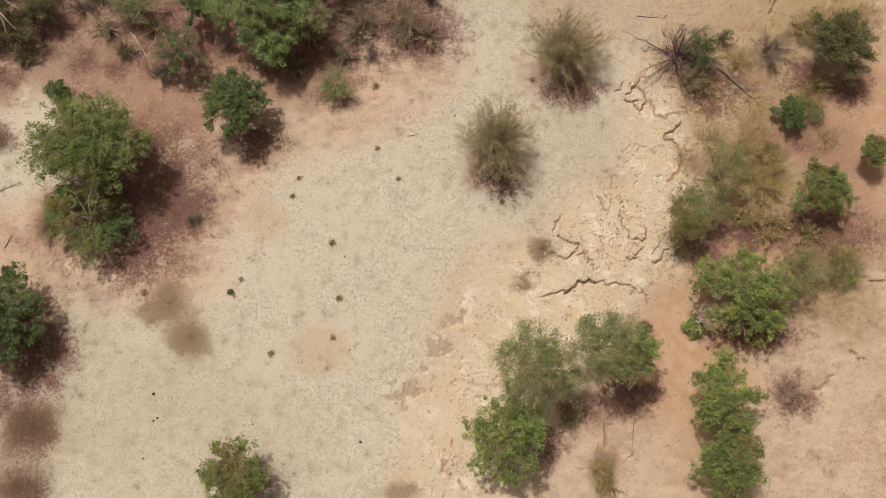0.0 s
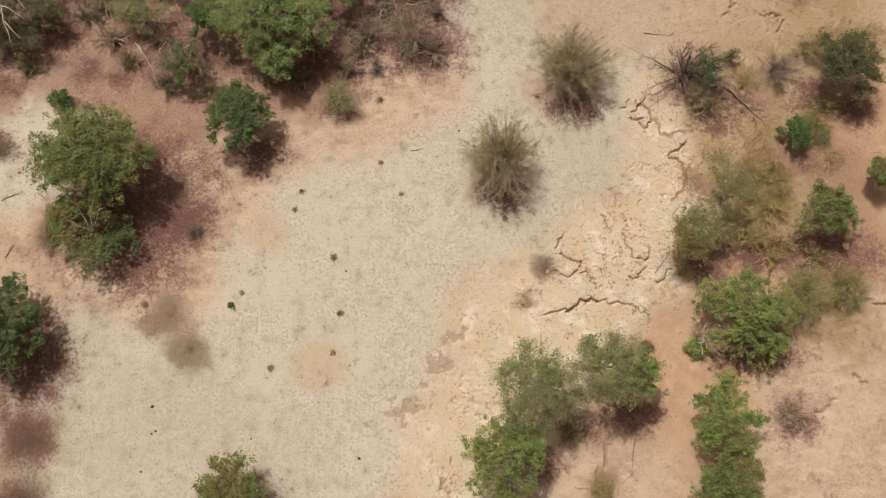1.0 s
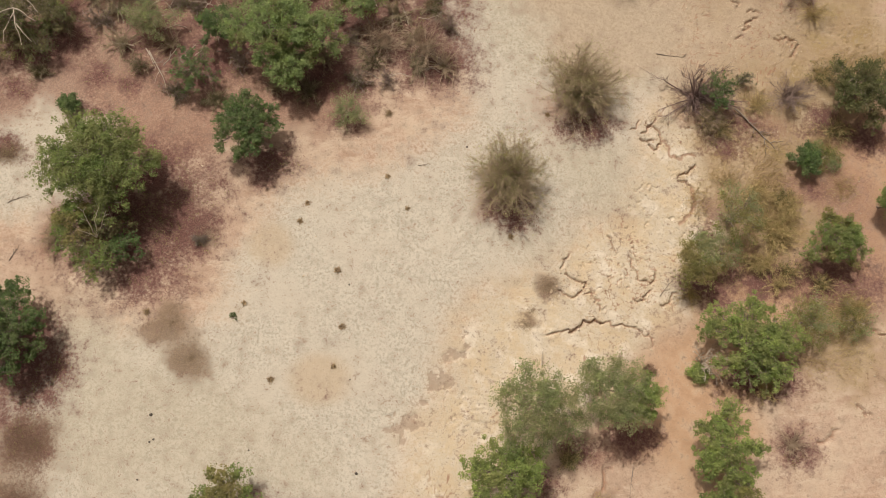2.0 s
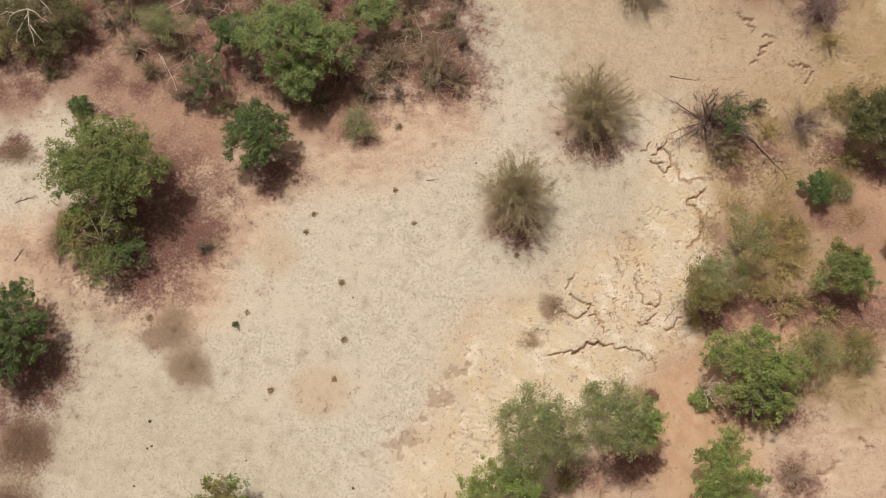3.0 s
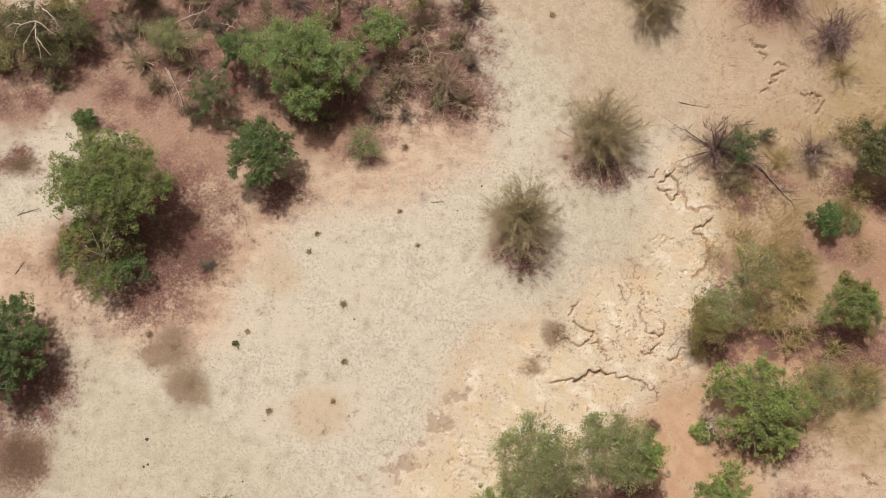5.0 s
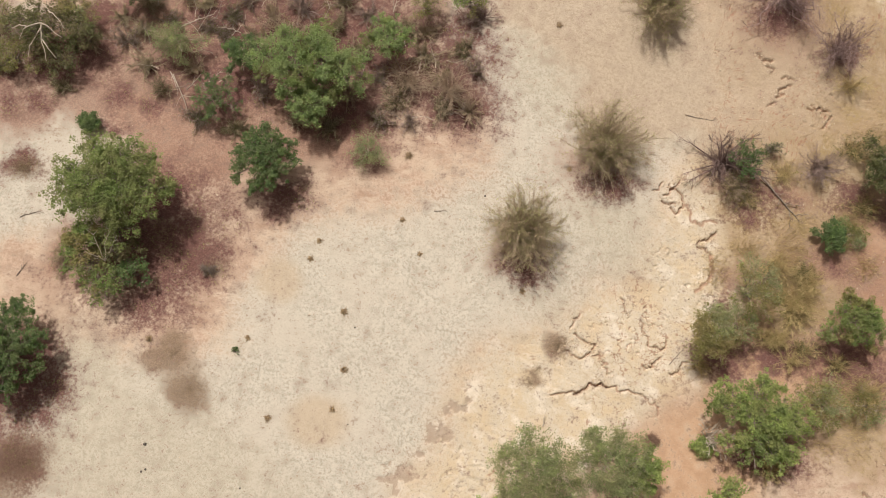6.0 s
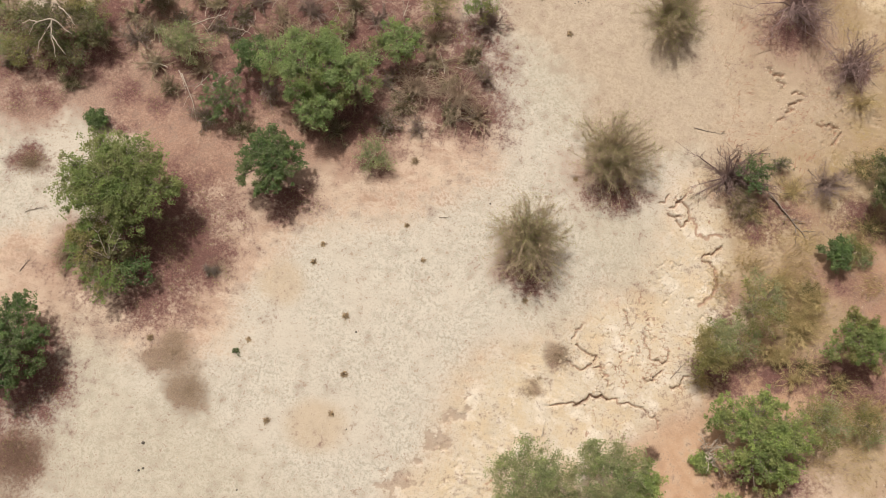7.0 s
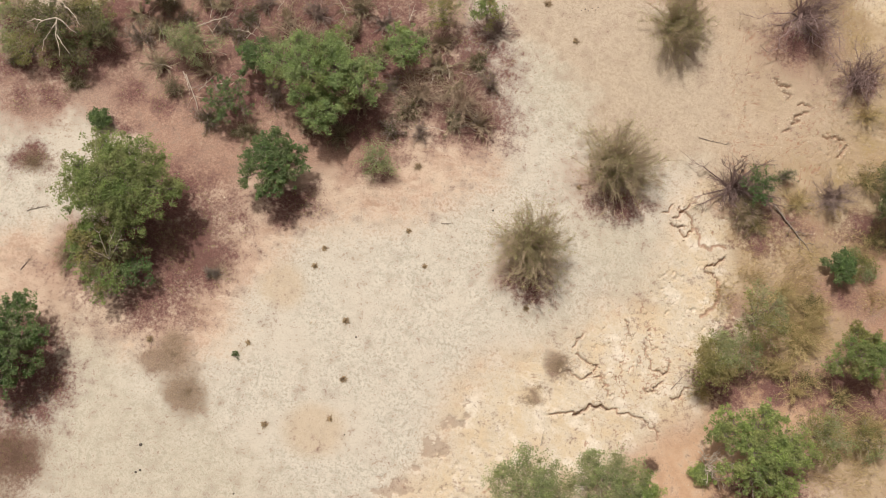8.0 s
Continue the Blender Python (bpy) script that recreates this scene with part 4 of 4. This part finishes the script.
for x, y, rx, ry, n in ((-30.0, -4.1, 2.6, 2.4, 5200), (-30.5, -8.5, 2.4, 1.8, 3600), (-19.8, 5.8, 2.4, 2.0, 900), (-18.1, 3.1, 2.1, 1.9, 1000), (10.9, 10.4, 1.2, 1.0, 800), (8.9, 7.2, 0.8, 0.7, 260), (9.4, 8.3, 0.6, 0.5, 120), (-17.8, 13.2, 1.6, 1.3, 500), (-35.0, 19.2, 1.3, 1.0, 1100)):
    patch = thing("dead_grass_patch", x, y, 0.0, "round patch of low dead reddish-brown grass on pale soil", "grass", "patches of dead grass")
    a, q = rng.uniform(0, 6.283, n), np.abs(rng.standard_normal(n)) ** 0.7 * 0.62
    root = np.stack((np.cos(a) * q * rx, np.sin(a) * q * ry, np.zeros(n)), 1)
    root[:, 2] = ground_z(root[:, 0] + x, root[:, 1] + y)
    v, f = sticks(root, root + rng.standard_normal((n, 3)) * (0.08, 0.08, 0.03) + (0, 0, 0.07), 0.012, 0.006)
    part("blade_mass", mesh_of("blade_mass", v, f, DEAD_MAT if n > 3000 else DEAD_GRASS), patch, kind="stuff")
# the thicket north of the clearing: low tangled brush, nearly leafless
THICKET = [
    (-14.5, 36.4), (-11.3, 35.4), (-17.0, 35.4), (-25.2, 33.7), (-26.8, 29.5), (-25.1, 27.5), (-16.7, 28.6), (-18.3, 25.0), (-9.2, 29.3),
    (-6.4, 27.3), (-3.2, 33.8), (-0.2, 34.7), (1.0, 37.8), (-1.4, 29.3), (1.0, 29.2), (-38.4, 27.7), (-29.6, 33.6), (-31.8, 30.8), (-6.7, 31.6), (-10.4, 26.1),
]
THICKET += [
    (-22.5, 29.8), (-20.6, 33.2), (-23.0, 35.6), (-27.5, 35.0), (-8.6, 36.8), (-5.2, 36.0), (-1.8, 32.0), (-21.6, 25.4), (-13.0, 26.2),
    (-16.2, 32.0), (1.2, 33.0), (-33.4, 26.6), (-36.6, 31.6), (-28.8, 31.4), (30.2, 11.6), (35.6, 25.6), (22.6, 10.4), (34.0, 11.9), (28.9, 2.8), (12.6, -3.6), (14.7, -7.4), (15.4, -8.6),
    (-19.0, 36.5), (-8.8, 33.4), (-17.8, 33.4), (-22.2, 33.6), (-24.6, 36.2), (-5.2, 29.2), (-3.8, 27.6), (-11.0, 37.6), (-3.6, 35.8), (-20.2, 34.9), (-27.6, 32.6), (-34.6, 33.8),
    (29.4, 17.0), (30.9, 19.2), (28.8, 13.2), (31.2, 12.8), (28.6, 27.4), (34.4, 30.4), (34.0, 36.4), (25.4, 25.0),
]
for k, (x, y) in enumerate(THICKET):
    size = rng.uniform(1.1, 1.9)
    radiating_bush("brush", x, y, size * rng.uniform(0.9, 1.3), size, size * rng.uniform(0.5, 0.9), int(14 + 8 * size), OCHRE_GRASS if x > 10 else (TWIG, THORN_TWIG, HUSK_TWIG)[k % 3],
                   "drab" if k % 2 else "olive", (200, 1000, 400, 1800)[k % 4], "tangled half-dead brush with few leaves on leaf litter", thick=0.9 if x > 10 else 1.9, per=4, ragged=0.35)


def fallen_branch(points, girth, material, label, forks=4):
    """A dead branch that lies on the ground or leans in the brush."""
    p = np.array(points, float)
    p[:, 2] += ground_z(p[:, 0], p[:, 1])
    line = np.concatenate([np.linspace(p[i], p[i + 1], 5)[: 5 if i == len(p) - 2 else 4] for i in range(len(p) - 1)])
    line[1:-1] += rng.standard_normal((len(line) - 2, 3)) * (0.035, 0.035, 0.015)
    pieces = [tube(line, np.linspace(girth, girth * 0.3, len(line)), 6)]
    along = line[-1] - line[0]
    for k in range(forks):
        i = rng.integers(len(line) // 3, len(line))
        side = np.array((-along[1], along[0], 0.0)) * rng.choice((-1, 1)) * rng.uniform(0.10, 0.22) + along * rng.uniform(0.08, 0.25)
        end = line[i] + side
        pieces.append(tube(bent(line[i], end, 5, 0.03, 0.05), np.linspace(girth * 0.5, girth * 0.15, 5), 5))
    origin = line[0].copy()
    ob = thing("fallen_branch", *origin, label, "branch", "dead branches")
    for k, (v, f) in enumerate(pieces):
        part("side_branch" if k else "stem", mesh_of("branch_wood", v - origin, f, material, True), ob)
    return ob


# thin stands of ochre grass round the eastern trees and the western thicket
for x, y, rx, ry, n in ((35.8, 8.2, 1.6, 3.2, 2600), (29.9, 20.0, 1.8, 3.4, 2600), (38.6, 31.6, 3.4, 1.6, 2600), (31.4, 17.2, 1.4, 2.2, 1500), (23.4, 18.4, 1.2, 1.6, 700), (15.3, -7.6, 1.1, 1.5, 900), (34.6, 24.0, 1.6, 1.2, 900), (36.4, 20.6, 1.2, 1.4, 700), (33.0, 5.2, 1.6, 0.9, 600), (26.0, 20.6, 1.6, 1.0, 700)):
    stand = thing("grass_stand", x, y, 0.0, "thin stand of tall ochre dry grass on sandy soil", "grass", "stands of dry grass")
    reseed(x, y)
    n //= 2
    root = np.column_stack((rng.standard_normal((n, 2)) * (rx * 0.55, ry * 0.55), np.zeros(n)))
    root[:, 2] = ground_z(root[:, 0] + x, root[:, 1] + y)
    v, f = sticks(root, root + rng.standard_normal((n, 3)) * (0.16, 0.16, 0.05) + (0, 0, 0.42), 0.014, 0.005)
    part("blade_mass", mesh_of("blade_mass", v, f, OCHRE_GRASS), stand, kind="stuff")


BLEACHED = "sun-bleached bare branch leaning in the brush"
for pts in (
    [(-24.3, 28.9, 0.4), (-22.9, 26.6, 0.3), (-22.2, 25.0, 0.1)], [(-24.6, 29.1, 0.4), (-23.6, 27.5, 0.5)], [(-22.9, 27.6, 0.5), (-22.2, 28.2, 1.0), (-21.4, 28.8, 1.8)], [(-21.8, 25.8, 0.3), (-21.2, 24.2, 0.05)],
    [(-27.0, 32.4, 0.6), (-24.7, 32.1, 1.2)], [(-24.5, 33.1, 0.6), (-22.9, 33.9, 0.9), (-21.6, 34.4, 1.2)], [(-36.1, 33.0, 2.6), (-34.8, 32.3, 2.8), (-33.9, 31.5, 2.4)], [(-6.6, 37.3, 0.3), (-6.3, 38.7, 0.8)],
    [(-26.0, 12.2, 1.8), (-26.2, 13.0, 2.9), (-26.5, 13.9, 3.6)], [(-26.0, 12.2, 1.8), (-25.7, 13.6, 3.2), (-25.3, 14.2, 3.7)], [(-26.0, 12.2, 1.8), (-24.7, 14.1, 3.7)], [(-26.0, 12.2, 1.8), (-27.0, 12.6, 3.4)],
    [(-0.6, 30.5, 0.4), (0.9, 29.5, 0.8)], [(10.3, 3.9, 0.05), (10.3, 5.0, 0.5)],
):
    fallen_branch(pts, 0.05, PALE_BARK, BLEACHED, 3)
# one dead limb, forked like an antler, leans on the northwest tree
antler = []
for way in (
    [(-34.6, 30.9, 1.2), (-34.5, 30.6, 3.3), (-33.9, 29.1, 3.7), (-33.5, 28.2, 3.6), (-33.3, 27.4, 3.3)], [(-33.8, 28.9, 3.7), (-33.2, 28.3, 3.7), (-32.7, 27.8, 3.3)],
    [(-34.5, 30.6, 3.3), (-35.2, 30.1, 3.5), (-35.6, 29.7, 3.5), (-35.9, 29.0, 3.2)], [(-34.3, 30.0, 3.5), (-34.5, 29.2, 3.5), (-34.8, 28.5, 3.5), (-34.9, 27.6, 3.2)],
    [(-34.5, 30.6, 3.3), (-33.9, 30.4, 3.5), (-33.4, 30.1, 3.6), (-32.6, 29.6, 3.2)], [(-34.4, 31.9, 2.8), (-33.7, 31.5, 3.5), (-33.1, 31.0, 3.6), (-32.4, 30.3, 3.3)],
    [(-35.4, 30.0, 3.5), (-36.1, 30.2, 3.4), (-36.8, 29.9, 3.1)],
):
    way = np.array(way) + rng.standard_normal((len(way), 3)) * 0.04
    line = np.concatenate([bent(way[i], way[i + 1], 4, 0.0, 0.03)[: 4 if i == len(way) - 2 else 3] for i in range(len(way) - 1)])
    antler.append(tube(line, np.linspace(0.055, 0.022, len(line)), 6))
dead_limb = thing("dead_limb", -34.6, 30.9, float(ground_z(-34.6, 30.9)), "pale bare dead limb forked over a dark tree's crown", "branch", "dead branches")
for k, (v, f) in enumerate(antler):
    part("side_branch" if k else "stem", mesh_of("branch_wood", v - (-34.6, 30.9, 0.0), f, PALE_BARK, True), dead_limb)
for k in range(60):
    x, y, a = rng.uniform(-27, 1), rng.uniform(27.5, 40), rng.uniform(0, 3.14)
    fallen_branch([(x, y, rng.uniform(0.2, 0.9)), (x + 0.8 * math.cos(a), y + 0.8 * math.sin(a), 0.7), (x + 1.9 * math.cos(a + 0.2), y + 1.9 * math.sin(a + 0.2), rng.uniform(0.3, 1.3))],
                  0.035, PALE_BARK if k % 3 else BARK, BLEACHED if k % 3 else "grey-brown dead branch caught in low brush", 3)
for pts in (
    [(-8.8, 31.1, 0.3), (-7.1, 30.9, 0.25), (-4.7, 30.2, 0.05)], [(-34.4, 15.0, 0.04), (-33.0, 15.7, 0.04)], [(-33.6, 10.2, 0.04), (-33.0, 11.3, 0.05)], [(-6.8, 38.5, 0.8), (-6.5, 37.0, 0.2)], [(-15.2, -7.4, 1.0), (-16.8, -6.2, 1.5)], [(-6.0, 33.2, 0.6), (-4.8, 31.5, 0.1)],
    [(19.8, 31.7, 0.04), (22.2, 31.5, 0.04)], [(26.6, 26.9, 0.3), (28.4, 25.4, 0.15), (30.3, 23.6, 0.06)], [(27.6, 27.1, 0.3), (30.1, 27.5, 0.2)],
    [(17.9, -3.8, 0.08), (17.6, -6.3, 0.05)], [(-0.7, 20.2, 0.03), (0.2, 20.4, 0.03)], [(20.1, 10.1, 0.05), (21.6, 12.1, 0.05)],
):
    fallen_branch(pts, 0.085 if len(pts) > 2 else 0.035, BARK, "dark dead branch fallen on dry ground", 6)


# ---- small things on the open ground ----
def grass_tuft(x, y, r):
    """A withered tuft: thin blades that fan out from one root."""
    ob = thing("grass_tuft", x, y, float(ground_z(x, y)) - 0.01, "withered brown grass tuft on pale sandy ground", "grass", "grass tufts on the clearing")
    reseed(x, y)
    n = 150
    a, q = rng.uniform(0, 6.283, n), np.sqrt(rng.uniform(0, 1, n))
    q = q * (0.75 + 0.4 * np.sin(a * 2 + x) * np.sin(a * 3 + y))
    root = np.stack((np.cos(a) * 0.35 * q * r, np.sin(a) * 0.35 * q * r, np.zeros(n)), 1)
    tip = np.stack((np.cos(a) * q * r, np.sin(a) * q * r, 0.30 * r * (1.2 - q)), 1) + rng.standard_normal((n, 3)) * 0.06 * (1, 1, 0.3)
    v, f = sticks(root, tip, 0.016, 0.007)
    part("withered_grass", mesh_of("withered_grass", v, f, DEAD_GRASS), ob, kind="stuff")
    v, f = leaf_quads(tip[::3] * (0.8, 0.8, 0.6) + (0, 0, 0.03), 0.05)
    part("seed_heads", mesh_of("seed_heads", v, f, GRASS), ob, kind="stuff")
    return ob


TUFTS = [
    (-10.3, 14.8, 0.36), (-6.9, 10.8, 0.42), (-6.2, 6.2, 0.42), (-11.6, 1.7, 0.4), (-6.6, 3.0, 0.34), (-14.2, 7.7, 0.3), (-22.0, 6.6, 0.4), (-3.4, 24.7, 0.5),
    (-3.2, 19.1, 0.3), (-18.3, 12.6, 0.6), (-9.8, 16.4, 0.3), (7.4, 14.5, 0.35), (10.3, 25.4, 0.3), (-1.4, 16.4, 0.28), (8.0, 38.3, 0.4), (5.1, 41.3, 0.5),
]
for x, y, r in TUFTS:
    grass_tuft(x, y, r)
sap = thing("seedling", -15.0, 6.5, float(ground_z(-15.0, 6.5)), "small green seedling with broad leaves on bare sand", "plant")
a = rng.uniform(0, 6.283, 9)
tip = np.stack((np.cos(a) * 0.3, np.sin(a) * 0.3, rng.uniform(0.1, 0.4, 9)), 1) * rng.uniform(0.5, 1.2, (9, 1))
v, f = sticks(np.zeros((9, 3)), tip, 0.015, 0.008, 5)
part("branchwork", mesh_of("branchwork", v, f, BARK), sap, kind="stuff")
v, f = leaf_quads(np.repeat(tip, 12, 0) + rng.standard_normal((108, 3)) * 0.07, 0.065)
part("foliage", mesh_of("foliage", v, f, LEAVES["dark"]), sap, kind="stuff")


def lump(name, x, y, r, material, label, category, group):
    """A rounded uneven stone or clod, half sunk in the ground."""
    bm = bmesh.new()
    bmesh.ops.create_icosphere(bm, subdivisions=2, radius=r)
    off = Vector((x * 3.1, y * 2.7, r * 9))
    for vert in bm.verts:
        vert.co *= 1 + 0.35 * noise.noise(vert.co * (1.3 / r) + off)
        vert.co.z *= 0.7
    me = bpy.data.meshes.new(name)
    bm.to_mesh(me)
    bm.free()
    me.materials.append(material)
    ob = new(name, me)
    ob.location = (x, y, float(ground_z(x, y)) + r * 0.25)
    return tagged(ob, label, category, group)


for x, y, r in ((-20.7, -1.5, 0.13), (-4.2, -5.3, 0.12), (-20.6, -3.6, 0.09), (-20.3, -3.4, 0.09), (-5.2, 2.0, 0.07), (-5.8, 9.7, 0.08), (-21.2, -6.5, 0.08), (-12.8, -3.9, 0.07), (3.4, 22.1, 0.09), (8.1, 41.3, 0.06), (8.4, 41.5, 0.06), (8.7, 41.4, 0.05), (9.0, 41.7, 0.06), (9.3, 41.6, 0.05), (9.5, 41.9, 0.06)):
    lump("stone", x, y, r, STONE, "small dark stone on pale dry ground", "stone", "stones on the clearing")


# ---- uncountable loose matter ----
def scatter(n, weight, low=(-44, -14), high=(44, 50)):
    """Places on the ground, as dense as the weight says."""
    x, y = rng.uniform(low[0], high[0], n), rng.uniform(low[1], high[1], n)
    keep = rng.uniform(0, 1, n) < weight(x, y)
    x, y = x[keep], y[keep]
    return np.stack((x, y, ground_z(x, y)), 1)


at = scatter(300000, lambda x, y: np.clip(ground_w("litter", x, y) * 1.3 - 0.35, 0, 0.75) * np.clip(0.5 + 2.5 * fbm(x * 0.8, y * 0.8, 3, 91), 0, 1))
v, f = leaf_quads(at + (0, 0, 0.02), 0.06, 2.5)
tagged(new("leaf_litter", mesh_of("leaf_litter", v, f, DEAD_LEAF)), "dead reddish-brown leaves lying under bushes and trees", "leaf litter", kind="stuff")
at = scatter(60000, lambda x, y: 0.006 + 0.4 * ground_w("litter", x, y))
a = rng.uniform(0, 6.283, len(at))
length = rng.uniform(0.1, 0.5, len(at)) ** 1.5
way = np.stack((np.cos(a) * length, np.sin(a) * length, 0.02 + 0 * a), 1)
v, f = sticks(at + (0, 0, 0.012), at + way + (0, 0, 0.012), 0.012, 0.006)
tagged(new("twig_litter", mesh_of("twig_litter", v, f, TWIG)), "short dry twigs strewn over the ground", "twigs", kind="stuff")
at = scatter(110000, lambda x, y: ground_w("straw", x, y) * 0.8 * np.clip(0.4 + 3 * fbm(x * 0.5, y * 0.5, 3, 99), 0, 1))
a = rng.uniform(0, 6.283, len(at))
way = np.stack((np.cos(a) * 0.13, np.sin(a) * 0.13, rng.uniform(0.12, 0.4, len(at))), 1)
v, f = sticks(at, at + way, 0.014, 0.004)
tagged(new("dry_grass", mesh_of("dry_grass", v, f, GRASS)), "thin straw-coloured dry grass on reddish earth", "grass", kind="stuff")
at = scatter(90000, lambda x, y: np.clip(ground_w("litter", x, y) - 0.3, 0, 0.6) * np.clip(fbm(x * 0.5, y * 0.5, 3, 95) * 5, 0, 1))
at = np.repeat(at, 5, 0) + rng.standard_normal((5 * len(at), 3)) * (0.16, 0.16, 0.0)
at[:, 2] = ground_z(at[:, 0], at[:, 1]) + rng.uniform(0.05, 0.5, len(at))
v, f = leaf_quads(at, 0.045, 1.0)
tagged(new("undergrowth", mesh_of("undergrowth", v, f, LEAVES["olive"])), "thin dry olive undergrowth among the bushes", "undergrowth", kind="stuff")
at = scatter(90000, lambda x, y: 0.01 + 0.16 * np.clip(fbm(x * 0.45, y * 0.45, 4, 97) * 4, 0, 1) ** 2)
v, f = leaf_quads(at + (0, 0, 0.015), 0.038, 2.5)
tagged(new("dry_flecks", mesh_of("dry_flecks", v, f, DUNG)), "scattered bits of dry dung and leaf on sand", "debris", kind="stuff")
at = [scatter(40000, lambda x, y: 0.012 + 0.08 * ground_w("cream", x, y))]
for bends, width, depth in CRACKS:
    line = np.array(bends, float)
    k = int(60 * depth / 0.3 * len(line) / 4) if line[0, 0] < 14 or line[0, 1] > 0 else 0
    i, u = rng.integers(0, len(line) - 1, k), rng.uniform(0, 1, (k, 1))
    p = line[i] * (1 - u) + line[i + 1] * u + rng.standard_normal((k, 2)) * 0.32
    at.append(np.column_stack((p, ground_z(p[:, 0], p[:, 1]))))
at = np.concatenate(at)
n = len(at)
u = rng.standard_normal((n, 6, 3)) * 0.2 + np.array(((1, 0, 0), (0, 1, 0), (-1, 0, 0), (0, -1, 0), (0, 0, 0.8), (0, 0, -0.8)))
v = at[:, None] + u * (0.02 + 0.10 * rng.uniform(0, 1, (n, 1, 1)) ** 4)
tri = np.array(((0, 1, 4), (1, 2, 4), (2, 3, 4), (3, 0, 4), (1, 0, 5), (2, 1, 5), (3, 2, 5), (0, 3, 5)))
f = (tri[None] + np.arange(n)[:, None, None] * 6).reshape(-1, 3)
tagged(new("clay_crumbs", mesh_of("clay_crumbs", v.reshape(-1, 3), f, CLAY)), "crumbled pale clay clods on eroded ground", "clods", kind="stuff")


# ---- loose clay clods beside the cracks ----
CLOD_CLAY = bark_material("clod_clay", (0.38, 0.28, 0.19), (0.54, 0.43, 0.31))
clod_meshes = []
for k in range(8):
    bm = bmesh.new()
    bmesh.ops.create_icosphere(bm, subdivisions=1, radius=1.0)
    for vert in bm.verts:
        vert.co *= 1 + 0.55 * noise.noise(vert.co * 1.4 + Vector((k * 7.3, 1.7, 0.4)))
        vert.co.z *= 0.4
    me = bpy.data.meshes.new("clod")
    bm.to_mesh(me)
    bm.free()
    me.materials.append(CLOD_CLAY)
    clod_meshes.append(me)
ground = bpy.data.objects["ground"]
rng = np.random.default_rng(404)
spots = []
for bends, width, depth in CRACKS:
    line = np.array(bends, float)
    if line[0, 1] < 4 and line[0, 0] > 8:
        continue
    for k in range(int(1.1 * len(line))):
        i, u = rng.integers(0, len(line) - 1), rng.uniform()
        spots.append(line[i] * (1 - u) + line[i + 1] * u + rng.standard_normal(2) * 0.28)
for k, p in enumerate(spots[:290]):
    clod = new("clod", clod_meshes[k % 8])
    r = 0.04 + 0.10 * rng.uniform() ** 2
    clod.parent = ground
    clod.location = (p[0], p[1], float(ground_z(p[0], p[1])) + r * 0.08)
    clod.rotation_euler = (rng.uniform(-0.3, 0.3), rng.uniform(-0.3, 0.3), rng.uniform(0, 6.28))
    clod.scale = (r * rng.uniform(0.8, 1.5), r, r)
